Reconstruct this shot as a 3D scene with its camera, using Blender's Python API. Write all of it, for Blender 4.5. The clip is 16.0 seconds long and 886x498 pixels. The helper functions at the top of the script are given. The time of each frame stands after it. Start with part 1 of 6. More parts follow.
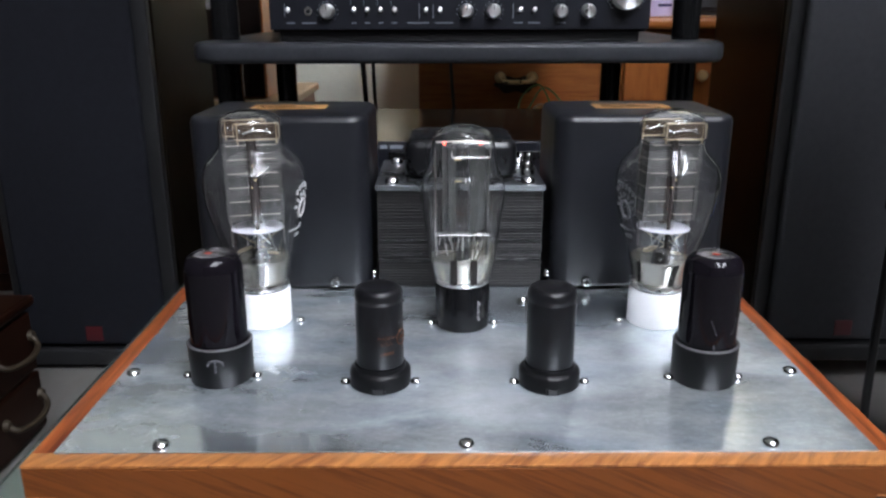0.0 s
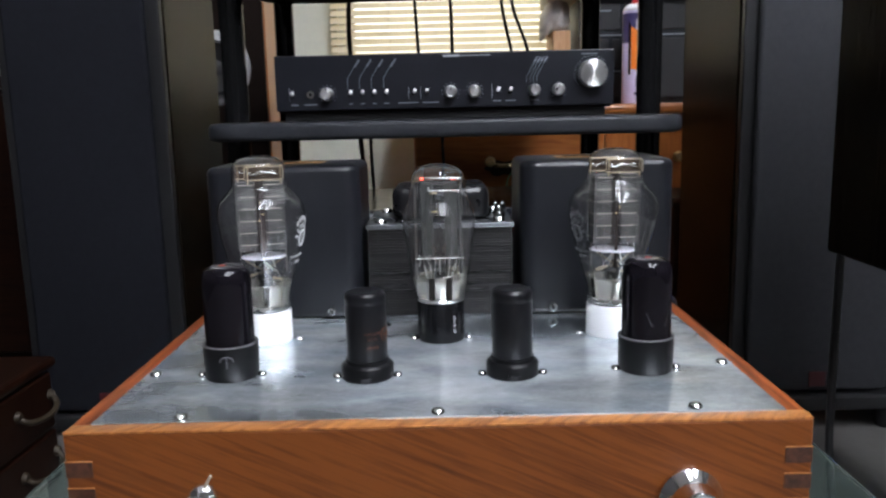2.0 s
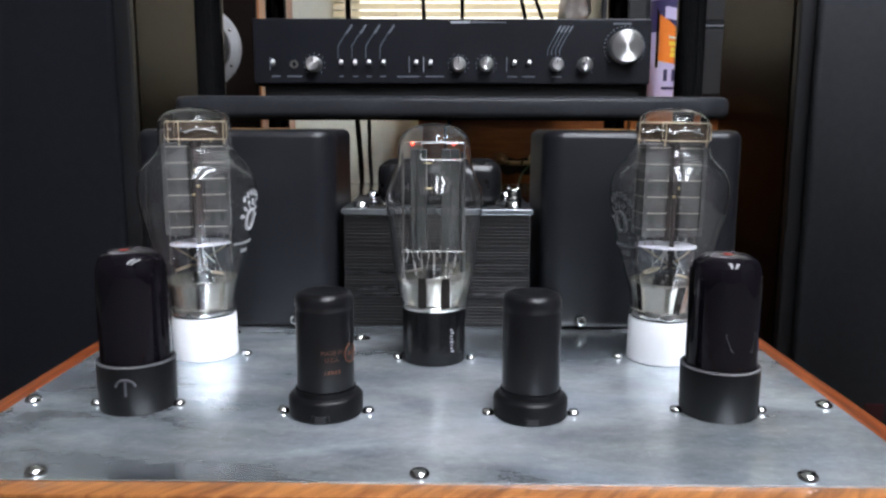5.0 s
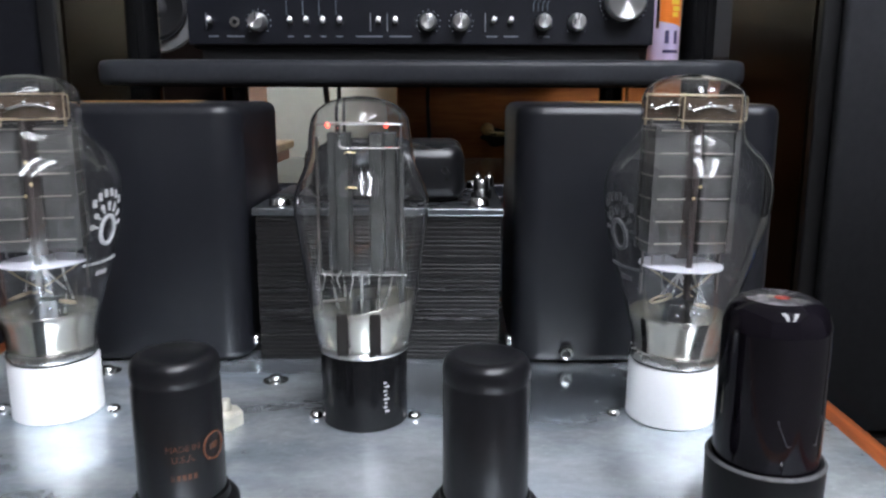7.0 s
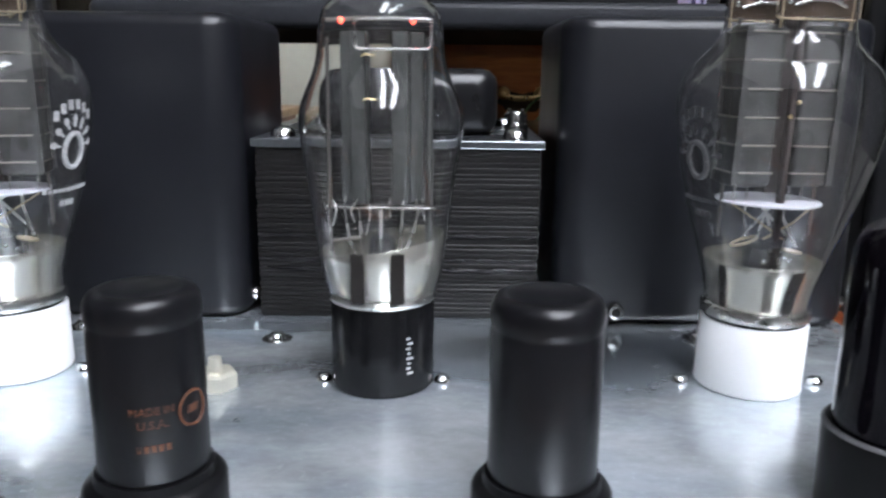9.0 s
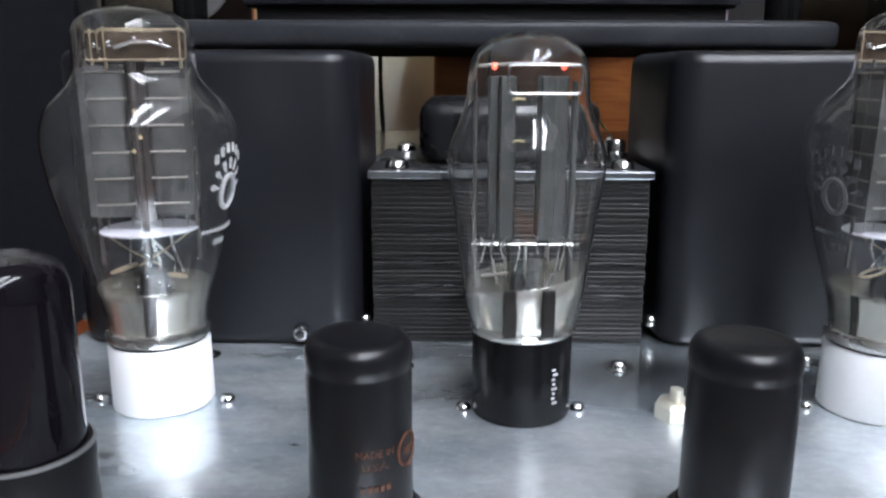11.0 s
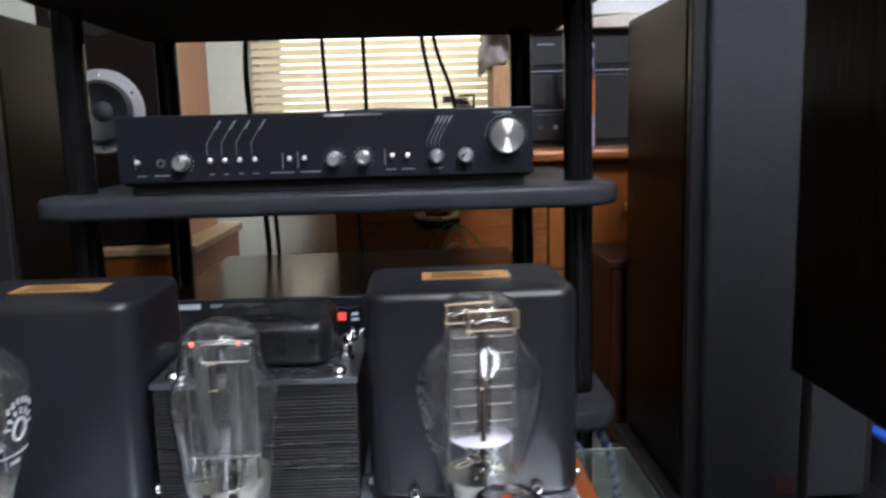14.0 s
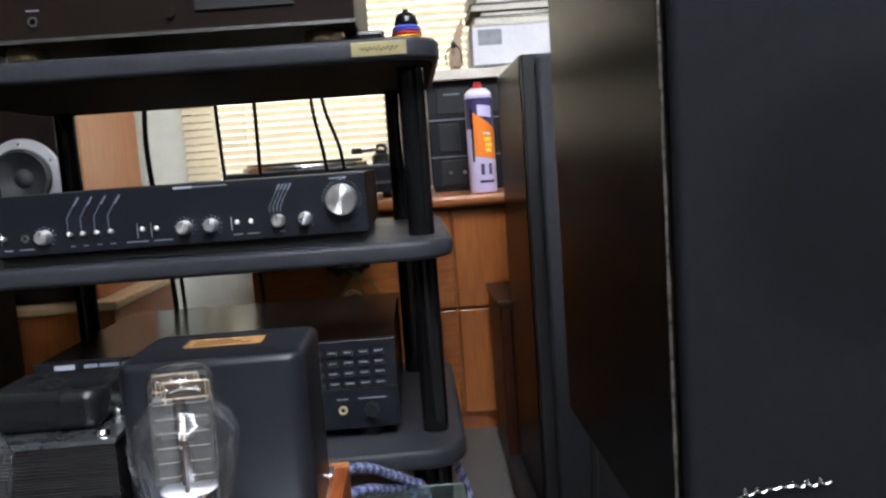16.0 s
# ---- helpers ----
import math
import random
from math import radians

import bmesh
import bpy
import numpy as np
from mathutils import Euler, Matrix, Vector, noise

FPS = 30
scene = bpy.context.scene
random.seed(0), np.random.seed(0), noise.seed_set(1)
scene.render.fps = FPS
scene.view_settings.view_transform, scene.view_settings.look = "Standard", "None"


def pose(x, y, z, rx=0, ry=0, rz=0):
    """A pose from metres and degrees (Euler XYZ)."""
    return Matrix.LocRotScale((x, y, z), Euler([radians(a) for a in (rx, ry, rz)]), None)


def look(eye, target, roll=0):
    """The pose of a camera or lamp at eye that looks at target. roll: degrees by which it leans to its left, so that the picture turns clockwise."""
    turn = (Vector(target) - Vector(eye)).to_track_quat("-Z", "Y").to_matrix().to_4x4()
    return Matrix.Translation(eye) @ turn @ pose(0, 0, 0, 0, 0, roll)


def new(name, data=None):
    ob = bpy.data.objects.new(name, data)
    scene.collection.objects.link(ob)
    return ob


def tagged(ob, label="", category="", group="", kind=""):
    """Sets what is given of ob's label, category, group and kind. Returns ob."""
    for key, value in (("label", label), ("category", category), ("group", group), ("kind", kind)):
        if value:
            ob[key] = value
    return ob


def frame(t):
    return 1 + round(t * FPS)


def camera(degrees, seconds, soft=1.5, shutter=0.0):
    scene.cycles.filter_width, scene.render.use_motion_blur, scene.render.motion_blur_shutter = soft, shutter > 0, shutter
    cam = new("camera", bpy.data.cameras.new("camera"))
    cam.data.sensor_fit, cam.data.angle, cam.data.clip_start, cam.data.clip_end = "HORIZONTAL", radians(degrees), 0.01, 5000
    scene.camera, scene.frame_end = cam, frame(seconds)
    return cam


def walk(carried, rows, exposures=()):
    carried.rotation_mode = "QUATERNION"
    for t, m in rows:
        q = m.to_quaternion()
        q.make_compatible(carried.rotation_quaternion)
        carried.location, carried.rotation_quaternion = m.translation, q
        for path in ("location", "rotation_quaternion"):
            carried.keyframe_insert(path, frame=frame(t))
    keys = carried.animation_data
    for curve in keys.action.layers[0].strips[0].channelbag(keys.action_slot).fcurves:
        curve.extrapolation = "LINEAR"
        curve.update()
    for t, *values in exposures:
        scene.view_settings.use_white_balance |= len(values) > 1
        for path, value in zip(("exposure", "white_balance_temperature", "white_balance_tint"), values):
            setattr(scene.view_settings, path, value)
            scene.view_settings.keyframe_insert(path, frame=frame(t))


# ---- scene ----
cam = camera(59.2, 16.0, soft=2.4, shutter=0.5)
PATH = [
    (0, (-0.01, -0.317, 0.749), (-0.004, 1.593, 0.155), -0.1),
    (0.5, (-0.01, -0.348, 0.749), (-0.014, 1.579, 0.215), -0.2),
    (1, (-0.007, -0.371, 0.744), (-0.013, 1.577, 0.292), -0.7),
    (1.5, (0.0, -0.395, 0.731), (-0.005, 1.565, 0.332), -0.6),
    (2, (0.008, -0.408, 0.715), (0.003, 1.563, 0.377), -1.3),
    (2.5, (0.019, -0.404, 0.693), (0.02, 1.573, 0.394), -1.4),
    (3, (0.019, -0.375, 0.669), (0.018, 1.609, 0.418), -1.1),
    (3.5, (0.015, -0.353, 0.663), (0.012, 1.634, 0.435), -0.4),
    (3.7, (0.011, -0.345, 0.666), (0.013, 1.643, 0.443), -0.2),
    (5.8, (0.021, -0.217, 0.687), (-0.013, 1.746, 0.306), 0.3),
    (6, (0.024, -0.207, 0.689), (-0.005, 1.755, 0.3), 0.4),
    (6.5, (0.034, -0.178, 0.688), (0.02, 1.783, 0.295), 0.3),
    (7, (0.038, -0.146, 0.683), (0.026, 1.814, 0.285), 0.1),
    (7.5, (0.041, -0.127, 0.683), (0.041, 1.831, 0.272), 0.2),
    (8, (0.042, -0.111, 0.675), (0.05, 1.846, 0.259), 0.4),
    (8.5, (0.041, -0.101, 0.665), (0.029, 1.848, 0.22), 0.3),
    (9, (0.028, -0.096, 0.656), (0.0, 1.852, 0.205), 0.6),
    (9.5, (0.009, -0.094, 0.655), (-0.024, 1.851, 0.193), 0.5),
    (10, (-0.009, -0.095, 0.657), (-0.035, 1.851, 0.197), 0.4),
    (10.2, (-0.018, -0.097, 0.656), (-0.038, 1.851, 0.2), 0.2),
    (12.3, (-0.022, -0.134, 0.716), (-0.058, 1.826, 0.32), -0.3),
    (12.5, (-0.007, -0.144, 0.723), (-0.045, 1.82, 0.345), -0.6),
    (13, (0.027, -0.168, 0.738), (0.018, 1.801, 0.388), -0.7),
    (13.5, (0.061, -0.191, 0.752), (0.081, 1.78, 0.418), -1.0),
    (14, (0.104, -0.218, 0.769), (0.164, 1.759, 0.47), -1.6),
    (14.5, (0.148, -0.243, 0.78), (0.242, 1.74, 0.534), -2.2),
    (15, (0.199, -0.273, 0.79), (0.293, 1.711, 0.554), -4.2),
    (15.5, (0.242, -0.283, 0.793), (0.313, 1.703, 0.566), -4.7),
    (16, (0.279, -0.291, 0.797), (0.341, 1.696, 0.573), -4.1),
]
walk(cam, [(t, look(eye, target, roll)) for t, eye, target, roll in PATH],
     exposures=[(0, 0.05), (1, 0.05), (2, 0.0), (3.5, 0.0), (6.5, 0.0), (8, 0.1), (12.5, 0.12), (14, 0.18), (15, 0.29), (16, 0.42)])

# Brightness of the ceiling tubes and of the daylight, and the lamp's place.
LAMP, DAY = 32.0, 2.6
LX, LY = 0.64, -1.30

# ---- light ----
FLOOR = 0.25
world = bpy.data.worlds.new("world")
scene.world = world
world.use_nodes = True
world.node_tree.nodes["Background"].inputs[0].default_value = (0.55, 0.65, 0.8, 1)
world.node_tree.nodes["Background"].inputs[1].default_value = 0.3


# ---- materials ----
def mat(name, color, rough=0.5, metal=0.0, vary=0.12, scale=30.0, fine=0.05, bump=0.0, coat=0.0, emit=None, power=0.0,
        trans=0.0, ior=1.45, stretch=(1, 1, 1), rvary=0.1, sheen=0.0, second=None, amount=0.5):
    """Principled material with cloudy variation and fine grain in real-world size."""
    m = bpy.data.materials.new(name)
    m.use_nodes = True
    nt = m.node_tree
    b = nt.nodes["Principled BSDF"]
    b.inputs["Roughness"].default_value = rough
    b.inputs["Metallic"].default_value = metal
    b.inputs["IOR"].default_value = ior
    b.inputs["Transmission Weight"].default_value = trans
    b.inputs["Coat Weight"].default_value = coat
    b.inputs["Coat Roughness"].default_value = 0.08
    b.inputs["Sheen Weight"].default_value = sheen
    if emit:
        b.inputs["Emission Color"].default_value = (*emit, 1)
        b.inputs["Emission Strength"].default_value = power
    if vary == 0 and fine == 0 and not bump:
        b.inputs["Base Color"].default_value = (*color, 1)
        return m
    tc = nt.nodes.new("ShaderNodeTexCoord")
    mp = nt.nodes.new("ShaderNodeMapping")
    mp.inputs["Scale"].default_value = stretch
    nt.links.new(tc.outputs["Object"], mp.inputs["Vector"])
    n1 = nt.nodes.new("ShaderNodeTexNoise")
    n1.inputs["Scale"].default_value = scale
    n1.inputs["Detail"].default_value = 4
    n2 = nt.nodes.new("ShaderNodeTexNoise")
    n2.inputs["Scale"].default_value = scale * 14
    n2.inputs["Detail"].default_value = 3
    for n in (n1, n2):
        nt.links.new(mp.outputs[0], n.inputs["Vector"])
    r = nt.nodes.new("ShaderNodeMapRange")
    r.inputs["From Min"].default_value, r.inputs["From Max"].default_value = 0.3, 0.7
    r.inputs["To Min"].default_value, r.inputs["To Max"].default_value = 1 - vary, 1 + vary
    nt.links.new(n1.outputs[0], r.inputs[0])
    r2 = nt.nodes.new("ShaderNodeMapRange")
    r2.inputs["From Min"].default_value, r2.inputs["From Max"].default_value = 0.3, 0.7
    r2.inputs["To Min"].default_value, r2.inputs["To Max"].default_value = 1 - fine, 1 + fine
    nt.links.new(n2.outputs[0], r2.inputs[0])
    mu = nt.nodes.new("ShaderNodeMath")
    mu.operation = "MULTIPLY"
    nt.links.new(r.outputs[0], mu.inputs[0])
    nt.links.new(r2.outputs[0], mu.inputs[1])
    vm = nt.nodes.new("ShaderNodeVectorMath")
    vm.operation = "SCALE"
    nt.links.new(mu.outputs[0], vm.inputs["Scale"])
    if second:
        mx = nt.nodes.new("ShaderNodeMix")
        mx.data_type = "RGBA"
        mx.inputs[6].default_value = (*color, 1)
        mx.inputs[7].default_value = (*second, 1)
        rr = nt.nodes.new("ShaderNodeMapRange")
        rr.interpolation_type = "SMOOTHSTEP"
        rr.inputs["From Min"].default_value, rr.inputs["From Max"].default_value = 0.34, 0.70
        rr.inputs["To Max"].default_value = amount
        nt.links.new(n1.outputs[0], rr.inputs[0])
        nt.links.new(rr.outputs[0], mx.inputs[0])
        nt.links.new(mx.outputs[2], vm.inputs[0])
    else:
        vm.inputs[0].default_value = color
    nt.links.new(vm.outputs[0], b.inputs["Base Color"])
    r3 = nt.nodes.new("ShaderNodeMapRange")
    r3.inputs["From Min"].default_value, r3.inputs["From Max"].default_value = 0.3, 0.7
    r3.inputs["To Min"].default_value, r3.inputs["To Max"].default_value = max(0.02, rough * (1 - rvary)), min(1, rough * (1 + rvary))
    nt.links.new(n1.outputs[0], r3.inputs[0])
    nt.links.new(r3.outputs[0], b.inputs["Roughness"])
    if bump:
        bp = nt.nodes.new("ShaderNodeBump")
        bp.inputs["Strength"].default_value = bump
        bp.inputs["Distance"].default_value = 0.001
        nt.links.new(n2.outputs[0], bp.inputs["Height"])
        nt.links.new(bp.outputs[0], b.inputs["Normal"])
    return m


def wood(name, dark, light, rough=0.35, axis=(2, 30, 30), turn=(0, 0, 0), scale=6.0, coat=0.2, bands=0.35, spec=0.5):
    """Straight-grained wood: long fibres along the axis with the small stretch, and darker growth bands."""
    m = bpy.data.materials.new(name)
    m.use_nodes = True
    nt = m.node_tree
    b = nt.nodes["Principled BSDF"]
    b.inputs["Roughness"].default_value = rough
    b.inputs["Coat Weight"].default_value = coat
    b.inputs["Specular IOR Level"].default_value = spec
    b.inputs["Coat Roughness"].default_value = 0.2
    tc = nt.nodes.new("ShaderNodeTexCoord")
    rot = nt.nodes.new("ShaderNodeMapping")
    rot.inputs["Rotation"].default_value = [radians(a) for a in turn]
    mp = nt.nodes.new("ShaderNodeMapping")
    mp.inputs["Scale"].default_value = axis
    nt.links.new(tc.outputs["Object"], rot.inputs["Vector"])
    nt.links.new(rot.outputs[0], mp.inputs["Vector"])
    n1 = nt.nodes.new("ShaderNodeTexNoise")
    n1.inputs["Scale"].default_value = scale
    n1.inputs["Detail"].default_value = 5
    n1.inputs["Distortion"].default_value = 0.6
    n2 = nt.nodes.new("ShaderNodeTexNoise")
    n2.inputs["Scale"].default_value = scale * 0.25
    n2.inputs["Detail"].default_value = 3
    n3 = nt.nodes.new("ShaderNodeTexNoise")
    n3.inputs["Scale"].default_value = scale * 7
    n3.inputs["Detail"].default_value = 2
    for n in (n1, n2, n3):
        nt.links.new(mp.outputs[0], n.inputs["Vector"])
    ad = nt.nodes.new("ShaderNodeMath")
    ad.operation = "MULTIPLY_ADD"
    ad.inputs[1].default_value = bands
    nt.links.new(n2.outputs[0], ad.inputs[0])
    nt.links.new(n1.outputs[0], ad.inputs[2])
    ad2 = nt.nodes.new("ShaderNodeMath")
    ad2.operation = "MULTIPLY_ADD"
    ad2.inputs[1].default_value = 0.25
    nt.links.new(n3.outputs[0], ad2.inputs[0])
    nt.links.new(ad.outputs[0], ad2.inputs[2])
    cr = nt.nodes.new("ShaderNodeValToRGB")
    cr.color_ramp.elements[0].position = 0.55
    cr.color_ramp.elements[0].color = (*dark, 1)
    cr.color_ramp.elements[1].position = 1.02 if bands > 0.5 else 0.95
    cr.color_ramp.elements[1].color = (*light, 1)
    nt.links.new(ad2.outputs[0], cr.inputs[0])
    nt.links.new(cr.outputs[0], b.inputs["Base Color"])
    bp = nt.nodes.new("ShaderNodeBump")
    bp.inputs["Strength"].default_value = 0.12
    bp.inputs["Distance"].default_value = 0.0006
    nt.links.new(n3.outputs[0], bp.inputs["Height"])
    nt.links.new(bp.outputs[0], b.inputs["Normal"])
    return m


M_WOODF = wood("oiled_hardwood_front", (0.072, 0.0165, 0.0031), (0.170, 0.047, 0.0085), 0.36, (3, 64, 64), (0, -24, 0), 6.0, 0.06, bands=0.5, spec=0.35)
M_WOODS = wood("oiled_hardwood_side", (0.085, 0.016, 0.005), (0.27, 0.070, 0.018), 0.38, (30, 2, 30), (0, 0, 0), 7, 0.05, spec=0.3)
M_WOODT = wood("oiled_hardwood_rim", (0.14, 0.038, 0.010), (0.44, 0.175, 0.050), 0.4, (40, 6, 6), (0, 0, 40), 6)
M_END = wood("hardwood_end_grain", (0.024, 0.007, 0.0035), (0.075, 0.024, 0.011), 0.5, (12, 12, 12), (0, 0, 0), 18)
M_ALU = mat("scuffed_aluminium", (0.77, 0.82, 0.85), 0.42, 0.50, 0.20, 22, 0.06, 0.02, rvary=0.25, second=(0.42, 0.48, 0.54), amount=1.0, stretch=(0.7, 1.2, 1))
M_CHROME = mat("chrome", (0.82, 0.82, 0.82), 0.08, 1.0, 0.03, 60, 0.02)
M_STEEL = mat("nickel_steel", (0.68, 0.68, 0.66), 0.22, 1.0, 0.08, 150, 0.04)
M_SPUN = mat("spun_aluminium", (0.88, 0.88, 0.87), 0.30, 0.93, 0.02, 90, 0.03)
M_PADDLE = mat("pale_silver_paddle", (0.80, 0.80, 0.78), 0.38, 0.55, 0.04, 60, 0.03)
M_SATIN = mat("satin_silver_metal", (0.80, 0.80, 0.77), 0.27, 1.0, 0.06, 60, 0.03)
M_NUT = mat("pale_nickel_nut", (0.80, 0.77, 0.66), 0.34, 0.7, 0.08, 90, 0.04)
M_BRASS = mat("aged_brass", (0.86, 0.70, 0.38), 0.30, 0.85, 0.15, 60, 0.05)
M_OLDBRASS = mat("aged_brass", (0.62, 0.50, 0.30), 0.24, 0.85, 0.15, 60, 0.05)
M_GOLDLABEL = mat("gold_foil_label", (0.62, 0.33, 0.12), 0.35, 0.5, 0.12, 90, 0.06)
M_CAN = mat("grey_black_hammered_paint", (0.0082, 0.0086, 0.0112), 0.33, 0.0, 0.10, 22, 0.05, 0.02, ior=1.40)
M_CORE = mat("varnished_core_steel", (0.009, 0.008, 0.008), 0.36, 0.2, 0.2, 40, 0.15, 0.12, stretch=(1, 1, 6))
M_COREB = mat("bare_core_steel", (0.010, 0.009, 0.009), 0.27, 0.55, 0.3, 30, 0.3, 0.15, stretch=(2.5, 1, 25), second=(0.055, 0.053, 0.057), amount=0.7)
M_BELL = mat("gloss_black_enamel", (0.006, 0.006, 0.007), 0.27, 0.0, 0.12, 30, 0.05, 0.02, ior=1.42)
M_COREPLATE = mat("grey_core_clamp_steel", (0.16, 0.17, 0.18), 0.28, 0.9, 0.2, 40, 0.1)
M_BAKELITE = mat("black_bakelite", (0.006, 0.006, 0.007), 0.22, 0.0, 0.15, 60, 0.06, 0.03)
M_BAKEMATT = mat("matt_black_bakelite", (0.0042, 0.0042, 0.0049), 0.38, 0.0, 0.2, 60, 0.08, 0.05, ior=1.30)
M_METALTUBE = mat("matt_black_tube_shell", (0.0060, 0.0060, 0.0074), 0.31, 0.0, 0.22, 45, 0.1, 0.06, ior=1.38)
M_DARKGLASS = mat("smoked_black_glass", (0.005, 0.004, 0.006), 0.04, 0.0, 0.25, 50, 0.05, rvary=0.4, ior=1.33)
M_WHITE = mat("white_ceramic", (0.86, 0.87, 0.88), 0.35, 0.0, 0.02, 40, 0.01)
M_MICA = mat("white_mica", (0.50, 0.50, 0.54), 0.45, 0.0, 0.05, 60, 0.03)
M_ANODE = mat("grey_carbonised_anode", (0.085, 0.085, 0.083), 0.42, 0.55, 0.35, 90, 0.1)
M_ANODED = mat("dark_anode_slot", (0.03, 0.022, 0.02), 0.6, 0.2, 0.2, 70, 0.08)
M_PLATE = mat("pale_grey_rectifier_plate", (0.060, 0.063, 0.060), 0.42, 0.35, 0.35, 60, 0.12, stretch=(1, 1, 0.25))
M_WIRE = mat("tube_wire_nickel", (0.40, 0.37, 0.33), 0.3, 0.85, 0.1, 90, 0.05)
M_TRAYWIRE = mat("golden_brown_tray_wire", (0.46, 0.38, 0.26), 0.3, 0.8, 0.2, 120, 0.1)
M_BROWNMICA = mat("brownish_getter_tray", (0.12, 0.085, 0.062), 0.25, 0.6, 0.3, 120, 0.15)
M_GETTER = mat("silver_getter_mirror", (0.66, 0.65, 0.58), 0.20, 0.88, 0.12, 70, 0.04, second=(0.46, 0.44, 0.38), amount=0.7)
M_DARKGETTER = mat("dark_silver_getter_patch", (0.012, 0.011, 0.013), 0.10, 0.3, 0.5, 130, 0.2, second=(0.20, 0.19, 0.20), amount=0.9)
M_DOMEGLOW = mat("dull_red_disc_glow", (0.10, 0.015, 0.012), 0.2, 0.0, 0, 1, 0, emit=(1.0, 0.10, 0.05), power=0.14)
M_STEM = mat("dark_stem_glass", (0.015, 0.013, 0.012), 0.2, 0.0, 0.1, 50, 0.0)
M_BADGE = mat("pale_gold_badge", (0.30, 0.26, 0.13), 0.4, 0.4, 0.12, 90, 0.06)
M_UNDER = mat("matt_dark_sheet", (0.020, 0.015, 0.012), 0.9, 0.0, 0.2, 12, 0.1, 0.05, ior=1.12)
M_DULLGOLD = mat("dull_aged_brass", (0.030, 0.021, 0.012), 0.5, 0.3, 0.12, 90, 0.06)
M_ROD = mat("dim_support_rod", (0.16, 0.15, 0.14), 0.35, 0.7, 0.1, 90, 0.05)
M_HOT = mat("hot_filament", (0.9, 0.2, 0.1), 0.5, 0.0, 0, 1, 0, emit=(1.0, 0.07, 0.045), power=4.0)
M_GLASS = mat("clear_tube_glass", (1, 1, 1), 0.0, 0.0, 0, 1, 0, trans=1.0, ior=1.45)
M_PANE = mat("clear_window_glass", (1, 1, 1), 0.0, 0.0, 0, 1, 0, trans=1.0, ior=1.45)
M_TABLE = mat("greenish_table_glass", (0.62, 0.76, 0.70), 0.0, 0.0, 0, 1, 0, trans=0.98, ior=1.5)
M_SHELF = mat("black_lacquered_shelf", (0.028, 0.0295, 0.034), 0.42, 0.0, 0.14, 16, 0.08, 0.06, ior=1.28)
M_POST = mat("black_gloss_post", (0.006, 0.006, 0.0065), 0.09, 0.0, 0.1, 30, 0.03, ior=1.36)
M_PANEL = mat("black_anodised_panel", (0.0075, 0.0082, 0.0122), 0.36, 0.0, 0.1, 25, 0.08, 0.03, ior=1.38)
M_CASE = mat("dark_brown_black_case", (0.011, 0.0072, 0.0060), 0.45, 0.0, 0.15, 14, 0.08, 0.04, ior=1.14)
M_CASEG = mat("glossy_dark_case", (0.010, 0.0062, 0.0050), 0.20, 0.0, 0.15, 14, 0.08, 0.02, ior=1.30)
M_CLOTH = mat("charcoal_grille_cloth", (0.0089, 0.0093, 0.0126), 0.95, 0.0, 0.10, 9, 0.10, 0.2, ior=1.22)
# Lightened copy of the charcoal cloth, offsetting shade on the right tall speaker.
M_CLOTHB = mat("lightened_grille_cloth", (0.026, 0.0265, 0.0305), 0.95, 0.0, 0.10, 9, 0.10, 0.2, sheen=0.02)
M_CLOTHD = mat("cloth_with_painted_driver", (0.0082, 0.0086, 0.0106), 0.95, 0.0, 0.10, 9, 0.10, 0.2, ior=1.22)
M_BLACKWOOD = wood("black_ash_veneer", (0.0016, 0.0013, 0.0009), (0.0105, 0.0076, 0.0050), 0.27, (40, 40, 2), (0, 0, 0), 6, 0.0, spec=0.045)
M_BLACK = mat("plain_black_plastic", (0.012, 0.012, 0.013), 0.42, 0.0, 0.12, 40, 0.06)
M_RUBBER = mat("black_cable_rubber", (0.010, 0.010, 0.011), 0.5, 0.0, 0.1, 60, 0.05)
M_SILK = mat("white_silkscreen", (0.40, 0.43, 0.47), 0.6, 0.0, 0.08, 100, 0.04)
M_SILKL = mat("grey_blue_silkscreen", (0.15, 0.18, 0.21), 0.6, 0.0, 0.08, 100, 0.04)
M_SILKD = mat("dim_silkscreen", (0.20, 0.22, 0.25), 0.6, 0.0, 0.08, 100, 0.04)
M_ORANGEINK = mat("worn_orange_ink", (0.17, 0.056, 0.020), 0.6, 0.0, 0.6, 420, 0.3, second=(0.012, 0.009, 0.008), amount=1.0)
M_ETCH = mat("white_etched_print", (0.40, 0.40, 0.40), 0.6, 0.0, 0.3, 500, 0.1)
M_FAINT = mat("faint_grey_print", (0.06, 0.06, 0.066), 0.6, 0.0, 0.3, 500, 0.1)
M_ORANGEWOOD = wood("orange_cherry_veneer", (0.27, 0.075, 0.015), (0.41, 0.140, 0.034), 0.32, (3, 30, 30), (0, 0, 0), 5, 0.3)
M_ORANGEV = wood("orange_cherry_upright", (0.28, 0.080, 0.016), (0.38, 0.125, 0.030), 0.32, (30, 30, 3), (0, 0, 0), 5, 0.3)
M_CHEST = wood("dark_mahogany", (0.005, 0.0017, 0.0011), (0.014, 0.0048, 0.0025), 0.4, (3, 30, 30), (0, 0, 0), 6, 0.0, spec=0.1)
M_CHESTTOP = wood("polished_mahogany", (0.005, 0.0017, 0.0011), (0.014, 0.0048, 0.0025), 0.32, (30, 3, 30), (0, 0, 0), 6, 0.0, spec=0.15)
